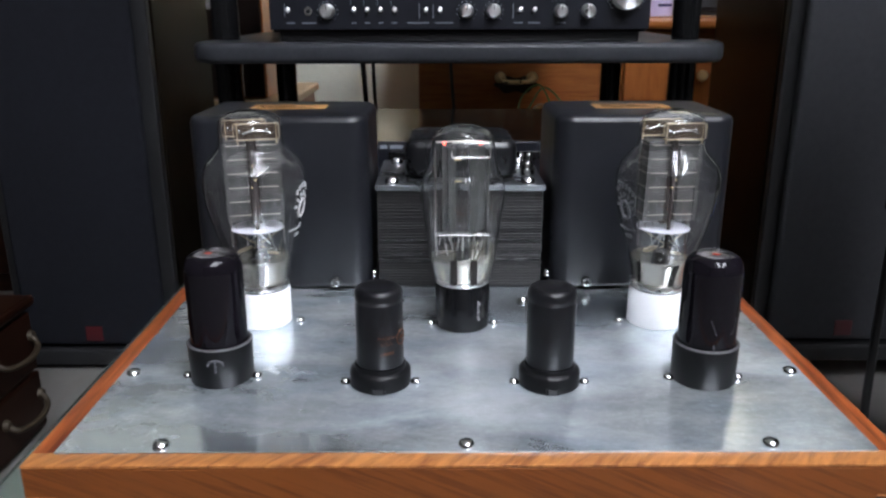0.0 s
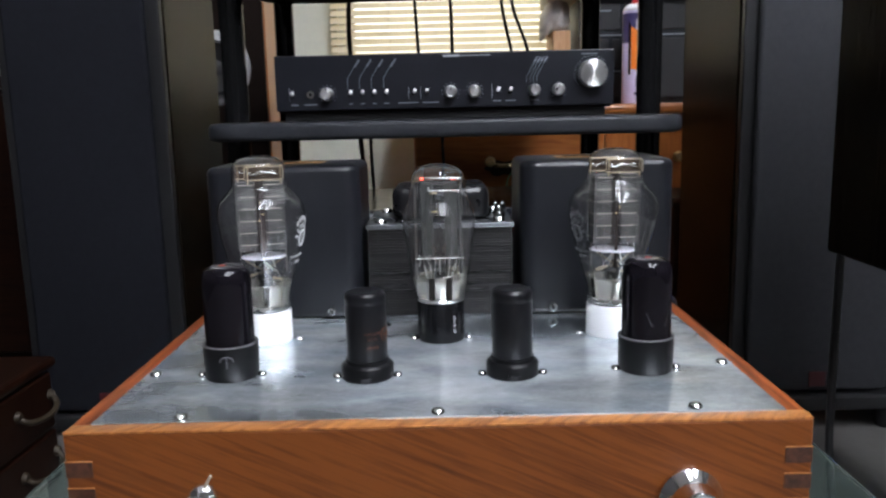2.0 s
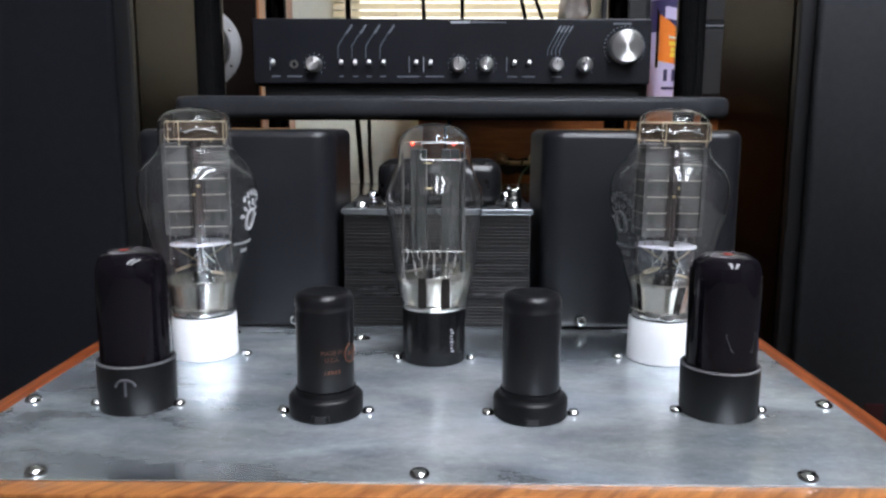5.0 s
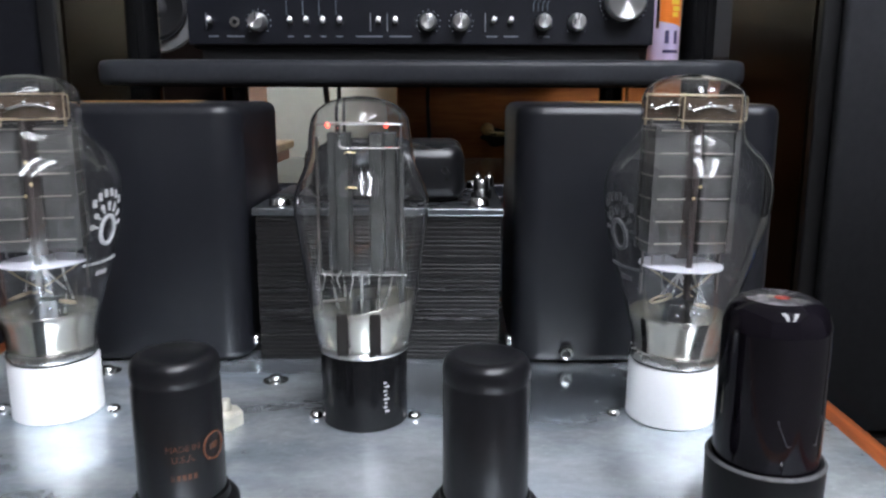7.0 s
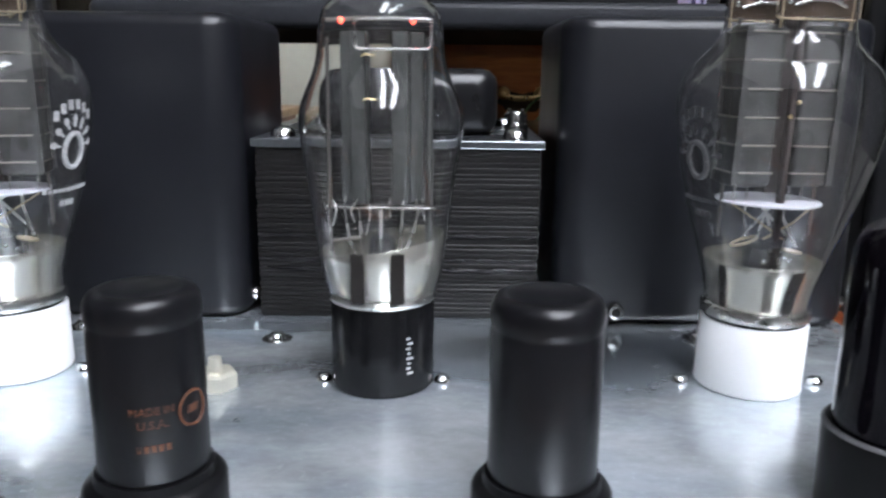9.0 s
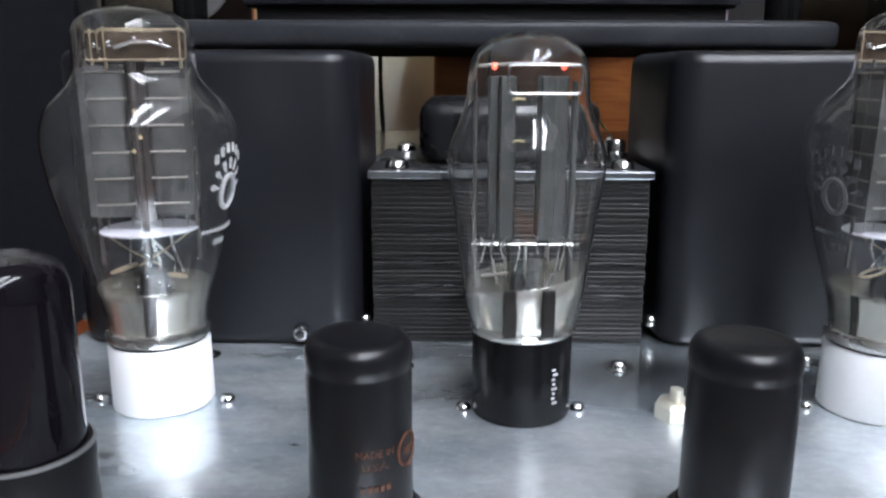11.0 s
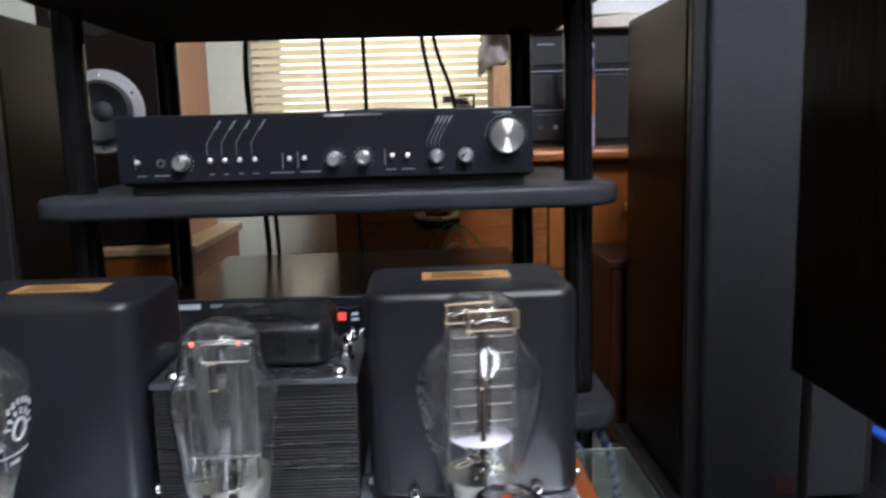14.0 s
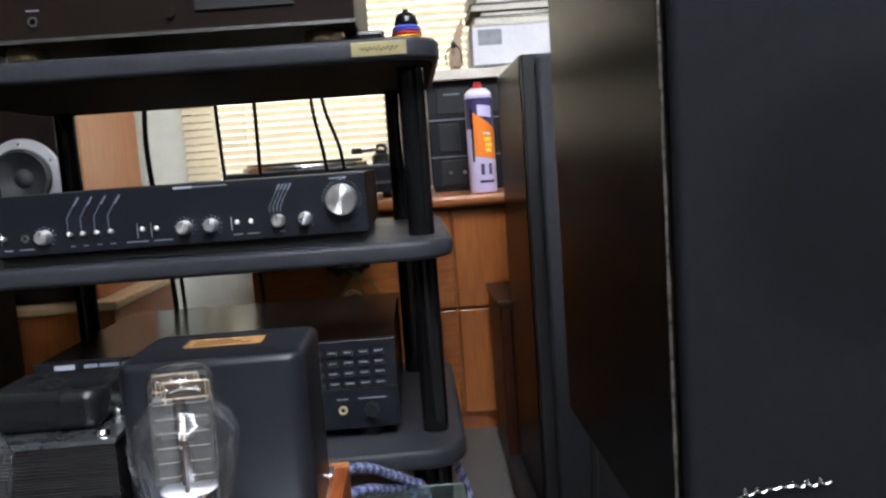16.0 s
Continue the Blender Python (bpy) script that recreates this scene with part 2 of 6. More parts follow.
M_REDWOOD = wood("reddish_brown_wood", (0.016, 0.0045, 0.002), (0.048, 0.0145, 0.006), 0.4, (30, 30, 3), (0, 0, 0), 6, 0.0, spec=0.2)
M_LIGHTWOOD = wood("pale_birch_top", (0.42, 0.27, 0.14), (0.66, 0.48, 0.28), 0.4, (3, 30, 30), (0, 0, 0), 6, 0.2)
M_WALL = mat("off_white_wall_paint", (0.64, 0.66, 0.56), 0.8, 0.0, 0.04, 3, 0.03, 0.15)
M_WALLSIDE = mat("dark_unseen_wall", (0.055, 0.052, 0.050), 0.8, 0.0, 0.06, 3, 0.03, 0.15)
M_CEIL = mat("white_ceiling_paint", (0.80, 0.80, 0.80), 0.85, 0.0, 0.03, 3, 0.02, 0.1)
M_FLOOR = mat("grey_beige_floor_tile", (0.125, 0.119, 0.110), 0.4, 0.0, 0.08, 5, 0.05, 0.03)
M_SLAT = mat("cream_blind_slat", (0.84, 0.80, 0.68), 0.5, 0.0, 0.03, 30, 0.02)
M_PAPER = mat("white_carton", (0.80, 0.80, 0.82), 0.7, 0.0, 0.05, 12, 0.04)
M_GREYCARD = mat("grey_print", (0.30, 0.31, 0.34), 0.7, 0.0, 0.2, 50, 0.1)
M_CREAM = mat("cream_cloth", (0.72, 0.68, 0.58), 0.9, 0.0, 0.08, 15, 0.08, 0.3)
M_RAG = mat("off_white_rag", (0.62, 0.58, 0.54), 0.9, 0.0, 0.2, 25, 0.1, 0.3)
M_TAN = wood("tan_softwood", (0.40, 0.20, 0.09), (0.56, 0.32, 0.16), 0.5, (30, 30, 3), (0, 0, 0), 6, 0.0)
M_OLIVE = mat("dull_olive_card", (0.16, 0.14, 0.09), 0.7, 0.0, 0.15, 30, 0.08)
M_TANPAPER = mat("tan_paper", (0.50, 0.38, 0.27), 0.85, 0.0, 0.12, 25, 0.08, 0.1)
M_LILAC = mat("lilac_white_can_paint", (0.64, 0.58, 0.80), 0.3, 0.0, 0.05, 40, 0.02)
M_CANORANGE = mat("orange_can_print", (0.85, 0.22, 0.03), 0.3, 0.0, 0.06, 40, 0.02)
M_CANBLUE = mat("dark_blue_can_print", (0.05, 0.04, 0.12), 0.3, 0.0, 0.1, 40, 0.02)
M_CANYELLOW = mat("yellow_can_print", (0.9, 0.65, 0.08), 0.3, 0.0, 0.06, 40, 0.02)
M_RED = mat("red_plastic", (0.55, 0.03, 0.03), 0.35, 0.0, 0.06, 60, 0.03)
M_REDLOGO = mat("dark_red_badge", (0.045, 0.006, 0.008), 0.4, 0.0, 0.06, 60, 0.03)
M_BLUE = mat("blue_rubber", (0.06, 0.10, 0.42), 0.5, 0.0, 0.06, 60, 0.03)
M_YELLOW = mat("yellow_rubber", (0.75, 0.50, 0.05), 0.5, 0.0, 0.06, 60, 0.03)
M_BRAID = mat("blue_white_braid", (0.015, 0.02, 0.07), 0.7, 0.0, 0.3, 420, 0.2, 0.3, second=(0.28, 0.31, 0.42), amount=0.8)
M_BRAIDW = mat("pale_lilac_braid", (0.20, 0.21, 0.32), 0.7, 0.0, 0.3, 420, 0.2, 0.3)
M_BRAIDB = mat("navy_braid", (0.02, 0.03, 0.13), 0.7, 0.0, 0.3, 420, 0.2, 0.3)
M_STRAP = mat("bright_blue_strap", (0.02, 0.12, 0.62), 0.6, 0.0, 0.1, 60, 0.05)
M_REDGLOW = mat("red_display_segments", (0.3, 0.02, 0.02), 0.5, 0.0, 0, 1, 0, emit=(1.0, 0.08, 0.06), power=0.8)
# Dimmer copy of the etched print; also rings the driver valve bases.
M_DIMPRINT = mat("dim_grey_print", (0.075, 0.075, 0.078), 0.6, 0.0, 0.3, 500, 0.1)
M_SILVERSPK = mat("silver_driver_ring", (0.62, 0.62, 0.63), 0.35, 0.6, 0.06, 40, 0.03)
M_CONE = mat("black_paper_cone", (0.020, 0.020, 0.022), 0.6, 0.0, 0.2, 50, 0.1, 0.1)
M_WORN = mat("worn_edge_raw_board", (0.22, 0.205, 0.185), 0.8, 0.0, 0.5, 260, 0.4, second=(0.012, 0.011, 0.01), amount=1.0)
M_GREEN = mat("green_wire", (0.10, 0.22, 0.10), 0.5, 0.0, 0.1, 60, 0.05)
M_LAMPTUBE = mat("glowing_diffuser", (0.9, 0.9, 0.9), 0.5, 0.0, 0, 1, 0, emit=(0.915, 0.955, 1.065), power=LAMP)
M_DAY = mat("daylight_backdrop", (0, 0, 0), 1.0, 0.0, 0, 1, 0, emit=(1.0, 0.97, 0.86), power=DAY)

# A faint white haze is mixed into the glass of the clear bulbs.
nt = M_GLASS.node_tree
df, mx = nt.nodes.new("ShaderNodeBsdfDiffuse"), nt.nodes.new("ShaderNodeMixShader")
df.inputs[0].default_value = (0.75, 0.76, 0.74, 1)
mx.inputs[0].default_value = 0.0042
nt.links.new(nt.nodes["Principled BSDF"].outputs[0], mx.inputs[1])
nt.links.new(df.outputs[0], mx.inputs[2])
nt.links.new(mx.outputs[0], nt.nodes["Material Output"].inputs[0])

for m, axis in ((M_SPUN, "Y"),):
    nt = m.node_tree
    tg = nt.nodes.new("ShaderNodeTangent")
    tg.direction_type, tg.axis = "RADIAL", axis
    nt.links.new(tg.outputs[0], nt.nodes["Principled BSDF"].inputs["Tangent"])
    nt.nodes["Principled BSDF"].inputs["Anisotropic"].default_value = 0.92
    nt.nodes["Principled BSDF"].inputs["Anisotropic Rotation"].default_value = 0.25
nt = M_SLAT.node_tree
tl, mx = nt.nodes.new("ShaderNodeBsdfTranslucent"), nt.nodes.new("ShaderNodeMixShader")
tl.inputs[0].default_value = (0.9, 0.84, 0.68, 1)
mx.inputs[0].default_value = 0.5
nt.links.new(nt.nodes["Principled BSDF"].outputs[0], mx.inputs[1])
nt.links.new(tl.outputs[0], mx.inputs[2])
nt.links.new(mx.outputs[0], nt.nodes["Material Output"].inputs[0])

# No woofer is built; its soft round shade is painted into the cloth colour.
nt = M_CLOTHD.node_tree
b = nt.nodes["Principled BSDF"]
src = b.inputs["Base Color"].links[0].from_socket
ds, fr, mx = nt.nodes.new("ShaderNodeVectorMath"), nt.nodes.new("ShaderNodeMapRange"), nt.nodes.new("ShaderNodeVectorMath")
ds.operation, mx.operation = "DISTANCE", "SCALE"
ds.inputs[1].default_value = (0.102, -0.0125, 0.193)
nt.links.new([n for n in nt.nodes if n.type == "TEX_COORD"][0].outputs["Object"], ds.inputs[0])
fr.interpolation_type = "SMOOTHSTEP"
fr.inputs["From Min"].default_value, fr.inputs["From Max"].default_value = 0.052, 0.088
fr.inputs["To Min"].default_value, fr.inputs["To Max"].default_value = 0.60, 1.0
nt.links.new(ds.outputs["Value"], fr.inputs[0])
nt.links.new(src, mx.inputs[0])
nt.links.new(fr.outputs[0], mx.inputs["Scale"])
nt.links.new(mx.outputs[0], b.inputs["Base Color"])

# The plate shines through its scuffs: a sharper sheen mixed with the dull haze.
nt = M_ALU.node_tree
haze, out = nt.nodes["Principled BSDF"], nt.nodes["Material Output"]
sheen, mx, nz, rm = nt.nodes.new("ShaderNodeBsdfAnisotropic"), nt.nodes.new("ShaderNodeMixShader"), nt.nodes.new("ShaderNodeTexNoise"), nt.nodes.new("ShaderNodeMapRange")
sheen.inputs["Color"].default_value = (0.80, 0.85, 0.87, 1)
rr = nt.nodes.new("ShaderNodeMapRange")
rr.inputs["From Min"].default_value, rr.inputs["From Max"].default_value = 0.22, 0.78
rr.inputs["To Min"].default_value, rr.inputs["To Max"].default_value = 0.20, 0.12
nt.links.new(nz.outputs[0], rr.inputs[0])
nt.links.new(rr.outputs[0], sheen.inputs["Roughness"])
nz.inputs["Scale"].default_value, nz.inputs["Detail"].default_value, nz.inputs["Distortion"].default_value = 13.0, 6.0, 0.5
tc = [n for n in nt.nodes if n.type == "TEX_COORD"][0].outputs["Object"]
st = nt.nodes.new("ShaderNodeMapping")
st.inputs["Scale"].default_value, st.inputs["Rotation"].default_value = (0.7, 1.3, 1.0), (0, 0, radians(8))
nt.links.new(tc, st.inputs["Vector"])
nt.links.new(st.outputs[0], nz.inputs["Vector"])
# Oval field painted brighter round the middle: more pale haze, less sheen.
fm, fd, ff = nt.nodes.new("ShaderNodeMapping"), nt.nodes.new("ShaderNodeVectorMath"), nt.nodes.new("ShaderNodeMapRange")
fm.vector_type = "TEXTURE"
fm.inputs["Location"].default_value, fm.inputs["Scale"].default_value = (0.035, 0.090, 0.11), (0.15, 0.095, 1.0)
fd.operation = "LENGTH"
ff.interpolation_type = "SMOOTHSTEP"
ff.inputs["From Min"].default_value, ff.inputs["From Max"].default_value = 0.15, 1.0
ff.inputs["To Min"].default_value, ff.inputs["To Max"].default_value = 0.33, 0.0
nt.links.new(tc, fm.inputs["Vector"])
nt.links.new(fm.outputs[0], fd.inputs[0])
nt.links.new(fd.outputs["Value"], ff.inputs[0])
rm.inputs["From Min"].default_value, rm.inputs["From Max"].default_value = 0.20, 0.72
rm.inputs["To Min"].default_value, rm.inputs["To Max"].default_value = 0.30, 0.96
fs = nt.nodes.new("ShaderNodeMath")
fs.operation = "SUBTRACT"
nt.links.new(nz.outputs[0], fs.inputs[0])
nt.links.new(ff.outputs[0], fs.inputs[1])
# Fine mottling of the worn skin, a few millimetres across, breaks up the cloudy sheen.
mo, mr, ma = nt.nodes.new("ShaderNodeTexNoise"), nt.nodes.new("ShaderNodeMapRange"), nt.nodes.new("ShaderNodeMath")
mo.inputs["Scale"].default_value, mo.inputs["Detail"].default_value, mo.inputs["Roughness"].default_value, mo.inputs["Distortion"].default_value = 130.0, 6.0, 0.75, 0.6
mr.inputs["From Min"].default_value, mr.inputs["From Max"].default_value = 0.30, 0.70
mr.inputs["To Min"].default_value, mr.inputs["To Max"].default_value = -0.05, 0.05
nt.links.new(st.outputs[0], mo.inputs["Vector"])
nt.links.new(mo.outputs[0], mr.inputs[0])
nt.links.new(fs.outputs[0], ma.inputs[0])
nt.links.new(mr.outputs[0], ma.inputs[1])
nt.links.new(ma.outputs[0], rm.inputs[0])
sp, sr, sm = nt.nodes.new("ShaderNodeTexNoise"), nt.nodes.new("ShaderNodeMapRange"), nt.nodes.new("ShaderNodeMath")
sp.inputs["Scale"].default_value, sp.inputs["Detail"].default_value = 420.0, 3.0
sr.inputs["From Min"].default_value, sr.inputs["From Max"].default_value = 0.60, 0.72
sr.inputs["To Min"].default_value, sr.inputs["To Max"].default_value = 0.0, 0.08
sm.operation, sm.use_clamp = "SUBTRACT", True
nt.links.new([n for n in nt.nodes if n.type == "TEX_COORD"][0].outputs["Object"], sp.inputs["Vector"])
nt.links.new(sp.outputs[0], sr.inputs[0])
nt.links.new(rm.outputs[0], sm.inputs[0])
nt.links.new(sr.outputs[0], sm.inputs[1])
nt.links.new(sm.outputs[0], mx.inputs[0])
nt.links.new(haze.outputs[0], mx.inputs[1])
nt.links.new(sheen.outputs[0], mx.inputs[2])
nt.links.new(mx.outputs[0], out.inputs[0])


# ---- mesh helpers ----
def part(name, bm, material, parent=None, label="", smooth=None, shadow=True):
    """Links a bmesh as one mesh object under a thing or a part."""
    me = bpy.data.meshes.new(name)
    if smooth is not None:
        for f in bm.faces:
            f.smooth = True
        for e in bm.edges:
            if len(e.link_faces) == 2 and e.calc_face_angle(0) > radians(smooth):
                e.smooth = False
    bm.to_mesh(me)
    bm.free()
    me.materials.append(material)
    ob = new(name, me)
    if parent is not None:
        ob.parent = parent
    if label:
        ob["label"] = label
    if not shadow:
        ob.visible_shadow = False
    return ob


def thing(name, at, label, category, group="", turn=0.0):
    ob = new(name)
    ob.empty_display_size = 0.02
    ob.matrix_basis = pose(*at, 0, 0, turn)
    return tagged(ob, label, category, group)


def box(x0, x1, y0, y1, z0, z1, bevel=0.0, seg=2):
    bm = bmesh.new()
    bmesh.ops.create_cube(bm, size=1)
    for v in bm.verts:
        v.co = Vector((x0 + (v.co.x + 0.5) * (x1 - x0), y0 + (v.co.y + 0.5) * (y1 - y0), z0 + (v.co.z + 0.5) * (z1 - z0)))
    if bevel:
        bmesh.ops.bevel(bm, geom=bm.edges[:], offset=bevel, segments=seg, affect="EDGES", profile=0.5)
    return bm


def slab(x0, x1, y0, y1, z0, z1, corner, edge=0.0, seg=6):
    """A box whose four upright edges are rounded by corner and whose top and bottom rims by edge."""
    bm = box(x0, x1, y0, y1, z0, z1)
    up = [e for e in bm.edges if abs(e.verts[0].co.z - e.verts[1].co.z) > 1e-5]
    bmesh.ops.bevel(bm, geom=up, offset=corner, segments=seg, affect="EDGES", profile=0.5)
    if edge:
        rim = [e for e in bm.edges if abs(e.verts[0].co.z - e.verts[1].co.z) < 1e-6 and
               any(abs(f.normal.z) > 0.9 for f in e.link_faces) and any(abs(f.normal.z) < 0.5 for f in e.link_faces)]
        bmesh.ops.bevel(bm, geom=rim, offset=edge, segments=3, affect="EDGES", profile=0.5)
    return bm


def lathe(profile, n=40, at=(0, 0, 0), close=False, axis="z"):
    """Turns a profile of (radius, height) round an upright axis; axis y turns it to point at the viewer (-y)."""
    bm = bmesh.new()
    rings = []
    for r, h in profile:
        if r < 1e-6:
            rings.append([bm.verts.new((0, 0, h))])
        else:
            rings.append([bm.verts.new((r * math.cos(2 * math.pi * i / n), r * math.sin(2 * math.pi * i / n), h)) for i in range(n)])
    pairs = list(zip(rings, rings[1:]))
    if close:
        pairs.append((rings[-1], rings[0]))
    for a, b in pairs:
        for i in range(n):
            j = (i + 1) % n
            vs = [a[0]] if len(a) == 1 else [a[i], a[j]]
            vs += [b[0]] if len(b) == 1 else [b[j], b[i]]
            if len(set(vs)) > 2:
                bm.faces.new(vs)
    bmesh.ops.recalc_face_normals(bm, faces=bm.faces[:])
    if axis == "y":
        bmesh.ops.transform(bm, matrix=pose(0, 0, 0, 90), verts=bm.verts[:])
    if axis == "x":
        bmesh.ops.transform(bm, matrix=pose(0, 0, 0, 0, 90), verts=bm.verts[:])
    bmesh.ops.translate(bm, vec=at, verts=bm.verts[:])
    return bm


def rod(points, r, n=8):
    """A round rod or cable through the points, smoothed."""
    pts = [Vector(p) for p in points]
    bm = bmesh.new()
    rings = []
    for k, p in enumerate(pts):
        d = (pts[min(k + 1, len(pts) - 1)] - pts[max(k - 1, 0)]).normalized()
        q = d.to_track_quat("Z", "Y")
        rings.append([bm.verts.new(p + q @ Vector((r * math.cos(2 * math.pi * i / n), r * math.sin(2 * math.pi * i / n), 0))) for i in range(n)])
    for a, b in zip(rings, rings[1:]):
        for i in range(n):
            bm.faces.new((a[i], a[(i + 1) % n], b[(i + 1) % n], b[i]))
    bm.faces.new(rings[0][::-1])
    bm.faces.new(rings[-1])
    bmesh.ops.recalc_face_normals(bm, faces=bm.faces[:])
    return bm


def curve_points(points, steps=8):
    """Catmull-Rom points through the given ones."""
    p = [Vector(q) for q in points]
    p = [2 * p[0] - p[1]] + p + [2 * p[-1] - p[-2]]
    out = []
    for i in range(1, len(p) - 2):
        for s in range(steps):
            t = s / steps
            out.append(0.5 * (2 * p[i] + (p[i + 1] - p[i - 1]) * t + (2 * p[i - 1] - 5 * p[i] + 4 * p[i + 1] - p[i + 2]) * t * t +
                              (3 * p[i] - p[i - 1] - 3 * p[i + 1] + p[i + 2]) * t ** 3))
    out.append(p[-2])
    return out


def merge(*bms):
    out = bmesh.new()
    for b in bms:
        me = bpy.data.meshes.new("tmp")
        b.to_mesh(me)
        b.free()
        out.from_mesh(me)
        bpy.data.meshes.remove(me)
    return out


def frame_rect(w, h, r, at, n=6):
    """A thin rectangular wire loop standing upright, facing -y."""
    x, y, z = at
    c = min(w, h) * 0.15
    pts = []
    for cx, cz, a0 in ((w / 2 - c, h / 2 - c, 0), (-w / 2 + c, h / 2 - c, 90), (-w / 2 + c, -h / 2 + c, 180), (w / 2 - c, -h / 2 + c, 270)):
        for k in range(4):
            a = radians(a0 + 30 * k)
            pts.append((x + cx + c * math.cos(a), y, z + cz + c * math.sin(a)))
    pts.append(pts[0])
    return rod(pts, r, n)


def cut_text(words, size, depth=0.0002):
    """Flat lettering as a bmesh, standing upright in the xz plane facing -y, centred."""
    cu = bpy.data.curves.new("lettering", "FONT")
    cu.body, cu.size, cu.align_x, cu.align_y, cu.extrude, cu.resolution_u = words, size, "CENTER", "CENTER", depth / 2, 2
    ob = new("lettering", cu)
    me = bpy.data.meshes.new_from_object(ob.evaluated_get(bpy.context.evaluated_depsgraph_get()))
    bpy.data.objects.remove(ob)
    bpy.data.curves.remove(cu)
    bm = bmesh.new()
    bm.from_mesh(me)
    bpy.data.meshes.remove(me)
    bmesh.ops.transform(bm, matrix=pose(0, 0, 0, 90), verts=bm.verts[:])
    return bm


def wrap(bm, r, around, z):
    """Bends lettering that faces -y round an upright cylinder of radius r, turned by around degrees, at height z."""
    if len(bm.verts) % 8 == 0 and len(bm.verts) < 80:
        bmesh.ops.subdivide_edges(bm, edges=[e for e in bm.edges if abs(e.verts[0].co.x - e.verts[1].co.x) > 0.0015], cuts=5)
    for v in bm.verts:
        a = radians(around) + v.co.x / r - math.pi / 2
        d = r - v.co.y
        v.co = Vector((d * math.cos(a), d * math.sin(a), v.co.z + z))
    return bm


# ---- room ----
RX0, RX1, RY0, RY1, RZ1 = -1.7, 1.9, -2.9, 1.70, 2.55


def structure(name, bm, material, label):
    return tagged(part(name, bm, material), label, name.split("_")[0], kind="structure")


structure("floor", box(RX0 - 0.1, RX1 + 0.1, RY0 - 0.1, RY1 + 0.1, FLOOR - 0.1, FLOOR), M_FLOOR, "dull grey-beige tiled floor under the hi-fi corner")
structure("ceiling", box(RX0 - 0.1, RX1 + 0.1, RY0 - 0.1, RY1 + 0.1, RZ1, RZ1 + 0.1), M_CEIL, "plain white painted ceiling")
# Unseen side and south walls, coloured dark to hold fill light and reflections down.
structure("wall_west", box(RX0 - 0.1, RX0, RY0 - 0.1, RY1 + 0.1, FLOOR, RZ1), M_WALLSIDE, "dark side wall, added out of view to hold reflections down")
structure("wall_east", box(RX1, RX1 + 0.1, RY0 - 0.1, RY1 + 0.1, FLOOR, RZ1), M_WALLSIDE, "dark side wall, added out of view to hold reflections down")
structure("wall_south", box(RX0, RX1, RY0 - 0.1, RY0, FLOOR, RZ1), M_WALLSIDE, "dark wall behind the camera, added out of view")
WX0, WX1, WZ0, WZ1 = -0.262, 0.95, 0.72, 1.75
structure("wall_north", merge(box(RX0, WX0, RY1, RY1 + 0.1, FLOOR, RZ1), box(WX1, RX1, RY1, RY1 + 0.1, FLOOR, RZ1),
          box(WX0, WX1, RY1, RY1 + 0.1, FLOOR, WZ0), box(WX0, WX1, RY1, RY1 + 0.1, WZ1, RZ1)), M_WALL, "off-white painted wall with a window opening")
win = tagged(new("window_1"), "white framed window behind a cream blind", "window", kind="structure")
part("window_frame", merge(box(WX0, WX1, RY1 + 0.04, RY1 + 0.08, WZ0, WZ0 + 0.04), box(WX0, WX1, RY1 + 0.04, RY1 + 0.08, WZ1 - 0.04, WZ1),
     box(WX0, WX0 + 0.04, RY1 + 0.04, RY1 + 0.08, WZ0 + 0.04, WZ1 - 0.04), box(WX1 - 0.04, WX1, RY1 + 0.04, RY1 + 0.08, WZ0 + 0.04, WZ1 - 0.04)), M_PAPER, win)
part("pane", box(WX0 + 0.04, WX1 - 0.04, RY1 + 0.057, RY1 + 0.062, WZ0 + 0.04, WZ1 - 0.04), M_PANE, win, shadow=False)
structure("backdrop", box(WX0 - 0.5, WX1 + 0.5, RY1 + 0.45, RY1 + 0.46, WZ0 - 0.4, WZ1 + 0.5), M_DAY, "bright plain daylight outside the window")

# Twin-panel ceiling light behind the camera.
lamp = thing("ceiling_light", (LX, LY, RZ1), "white twin-panel fluorescent ceiling light, switched on", "ceiling light")
part("housing", box(-0.62, 0.62, -1.2, 1.2, -0.05, -0.0005, 0.01), M_CEIL, lamp)
for sx in (-0.33, 0.33):
    part("diffuser", box(sx - 0.125, sx + 0.125, -1.15, 1.15, -0.13, -0.0505, 0.02), M_LAMPTUBE, lamp, "glowing white diffuser panel")


# ---- blind ----
blind = thing("window_blind", (0, 1.655, 0), "cream venetian blind with closed slats, backlit", "blind")
slat_bm = box(WX0 - 0.01, WX1 + 0.01, -0.0105, 0.0105, -0.0004, 0.0004)
first = part("slat", slat_bm, M_SLAT, blind)
first.matrix_basis = pose(0, 0, 0.745, 48)
for i in range(1, 58):
    s = first.copy()
    scene.collection.objects.link(s)
    s.matrix_basis = pose(0, 0, 0.745 + i * 0.0178, 48 + 3 * math.sin(i * 1.7))
part("headrail", box(WX0 - 0.01, WX1 + 0.01, -0.02, 0.02, 0.745 + 58 * 0.0178, 0.78 + 58 * 0.0178, 0.003), M_SLAT, blind)
for x in (-0.12, 0.12, 0.42, 0.72):
    part("ladder_cord", rod([(x, -0.013, 0.74), (x, -0.013, 1.78)], 0.0009, 6), M_CREAM, blind)

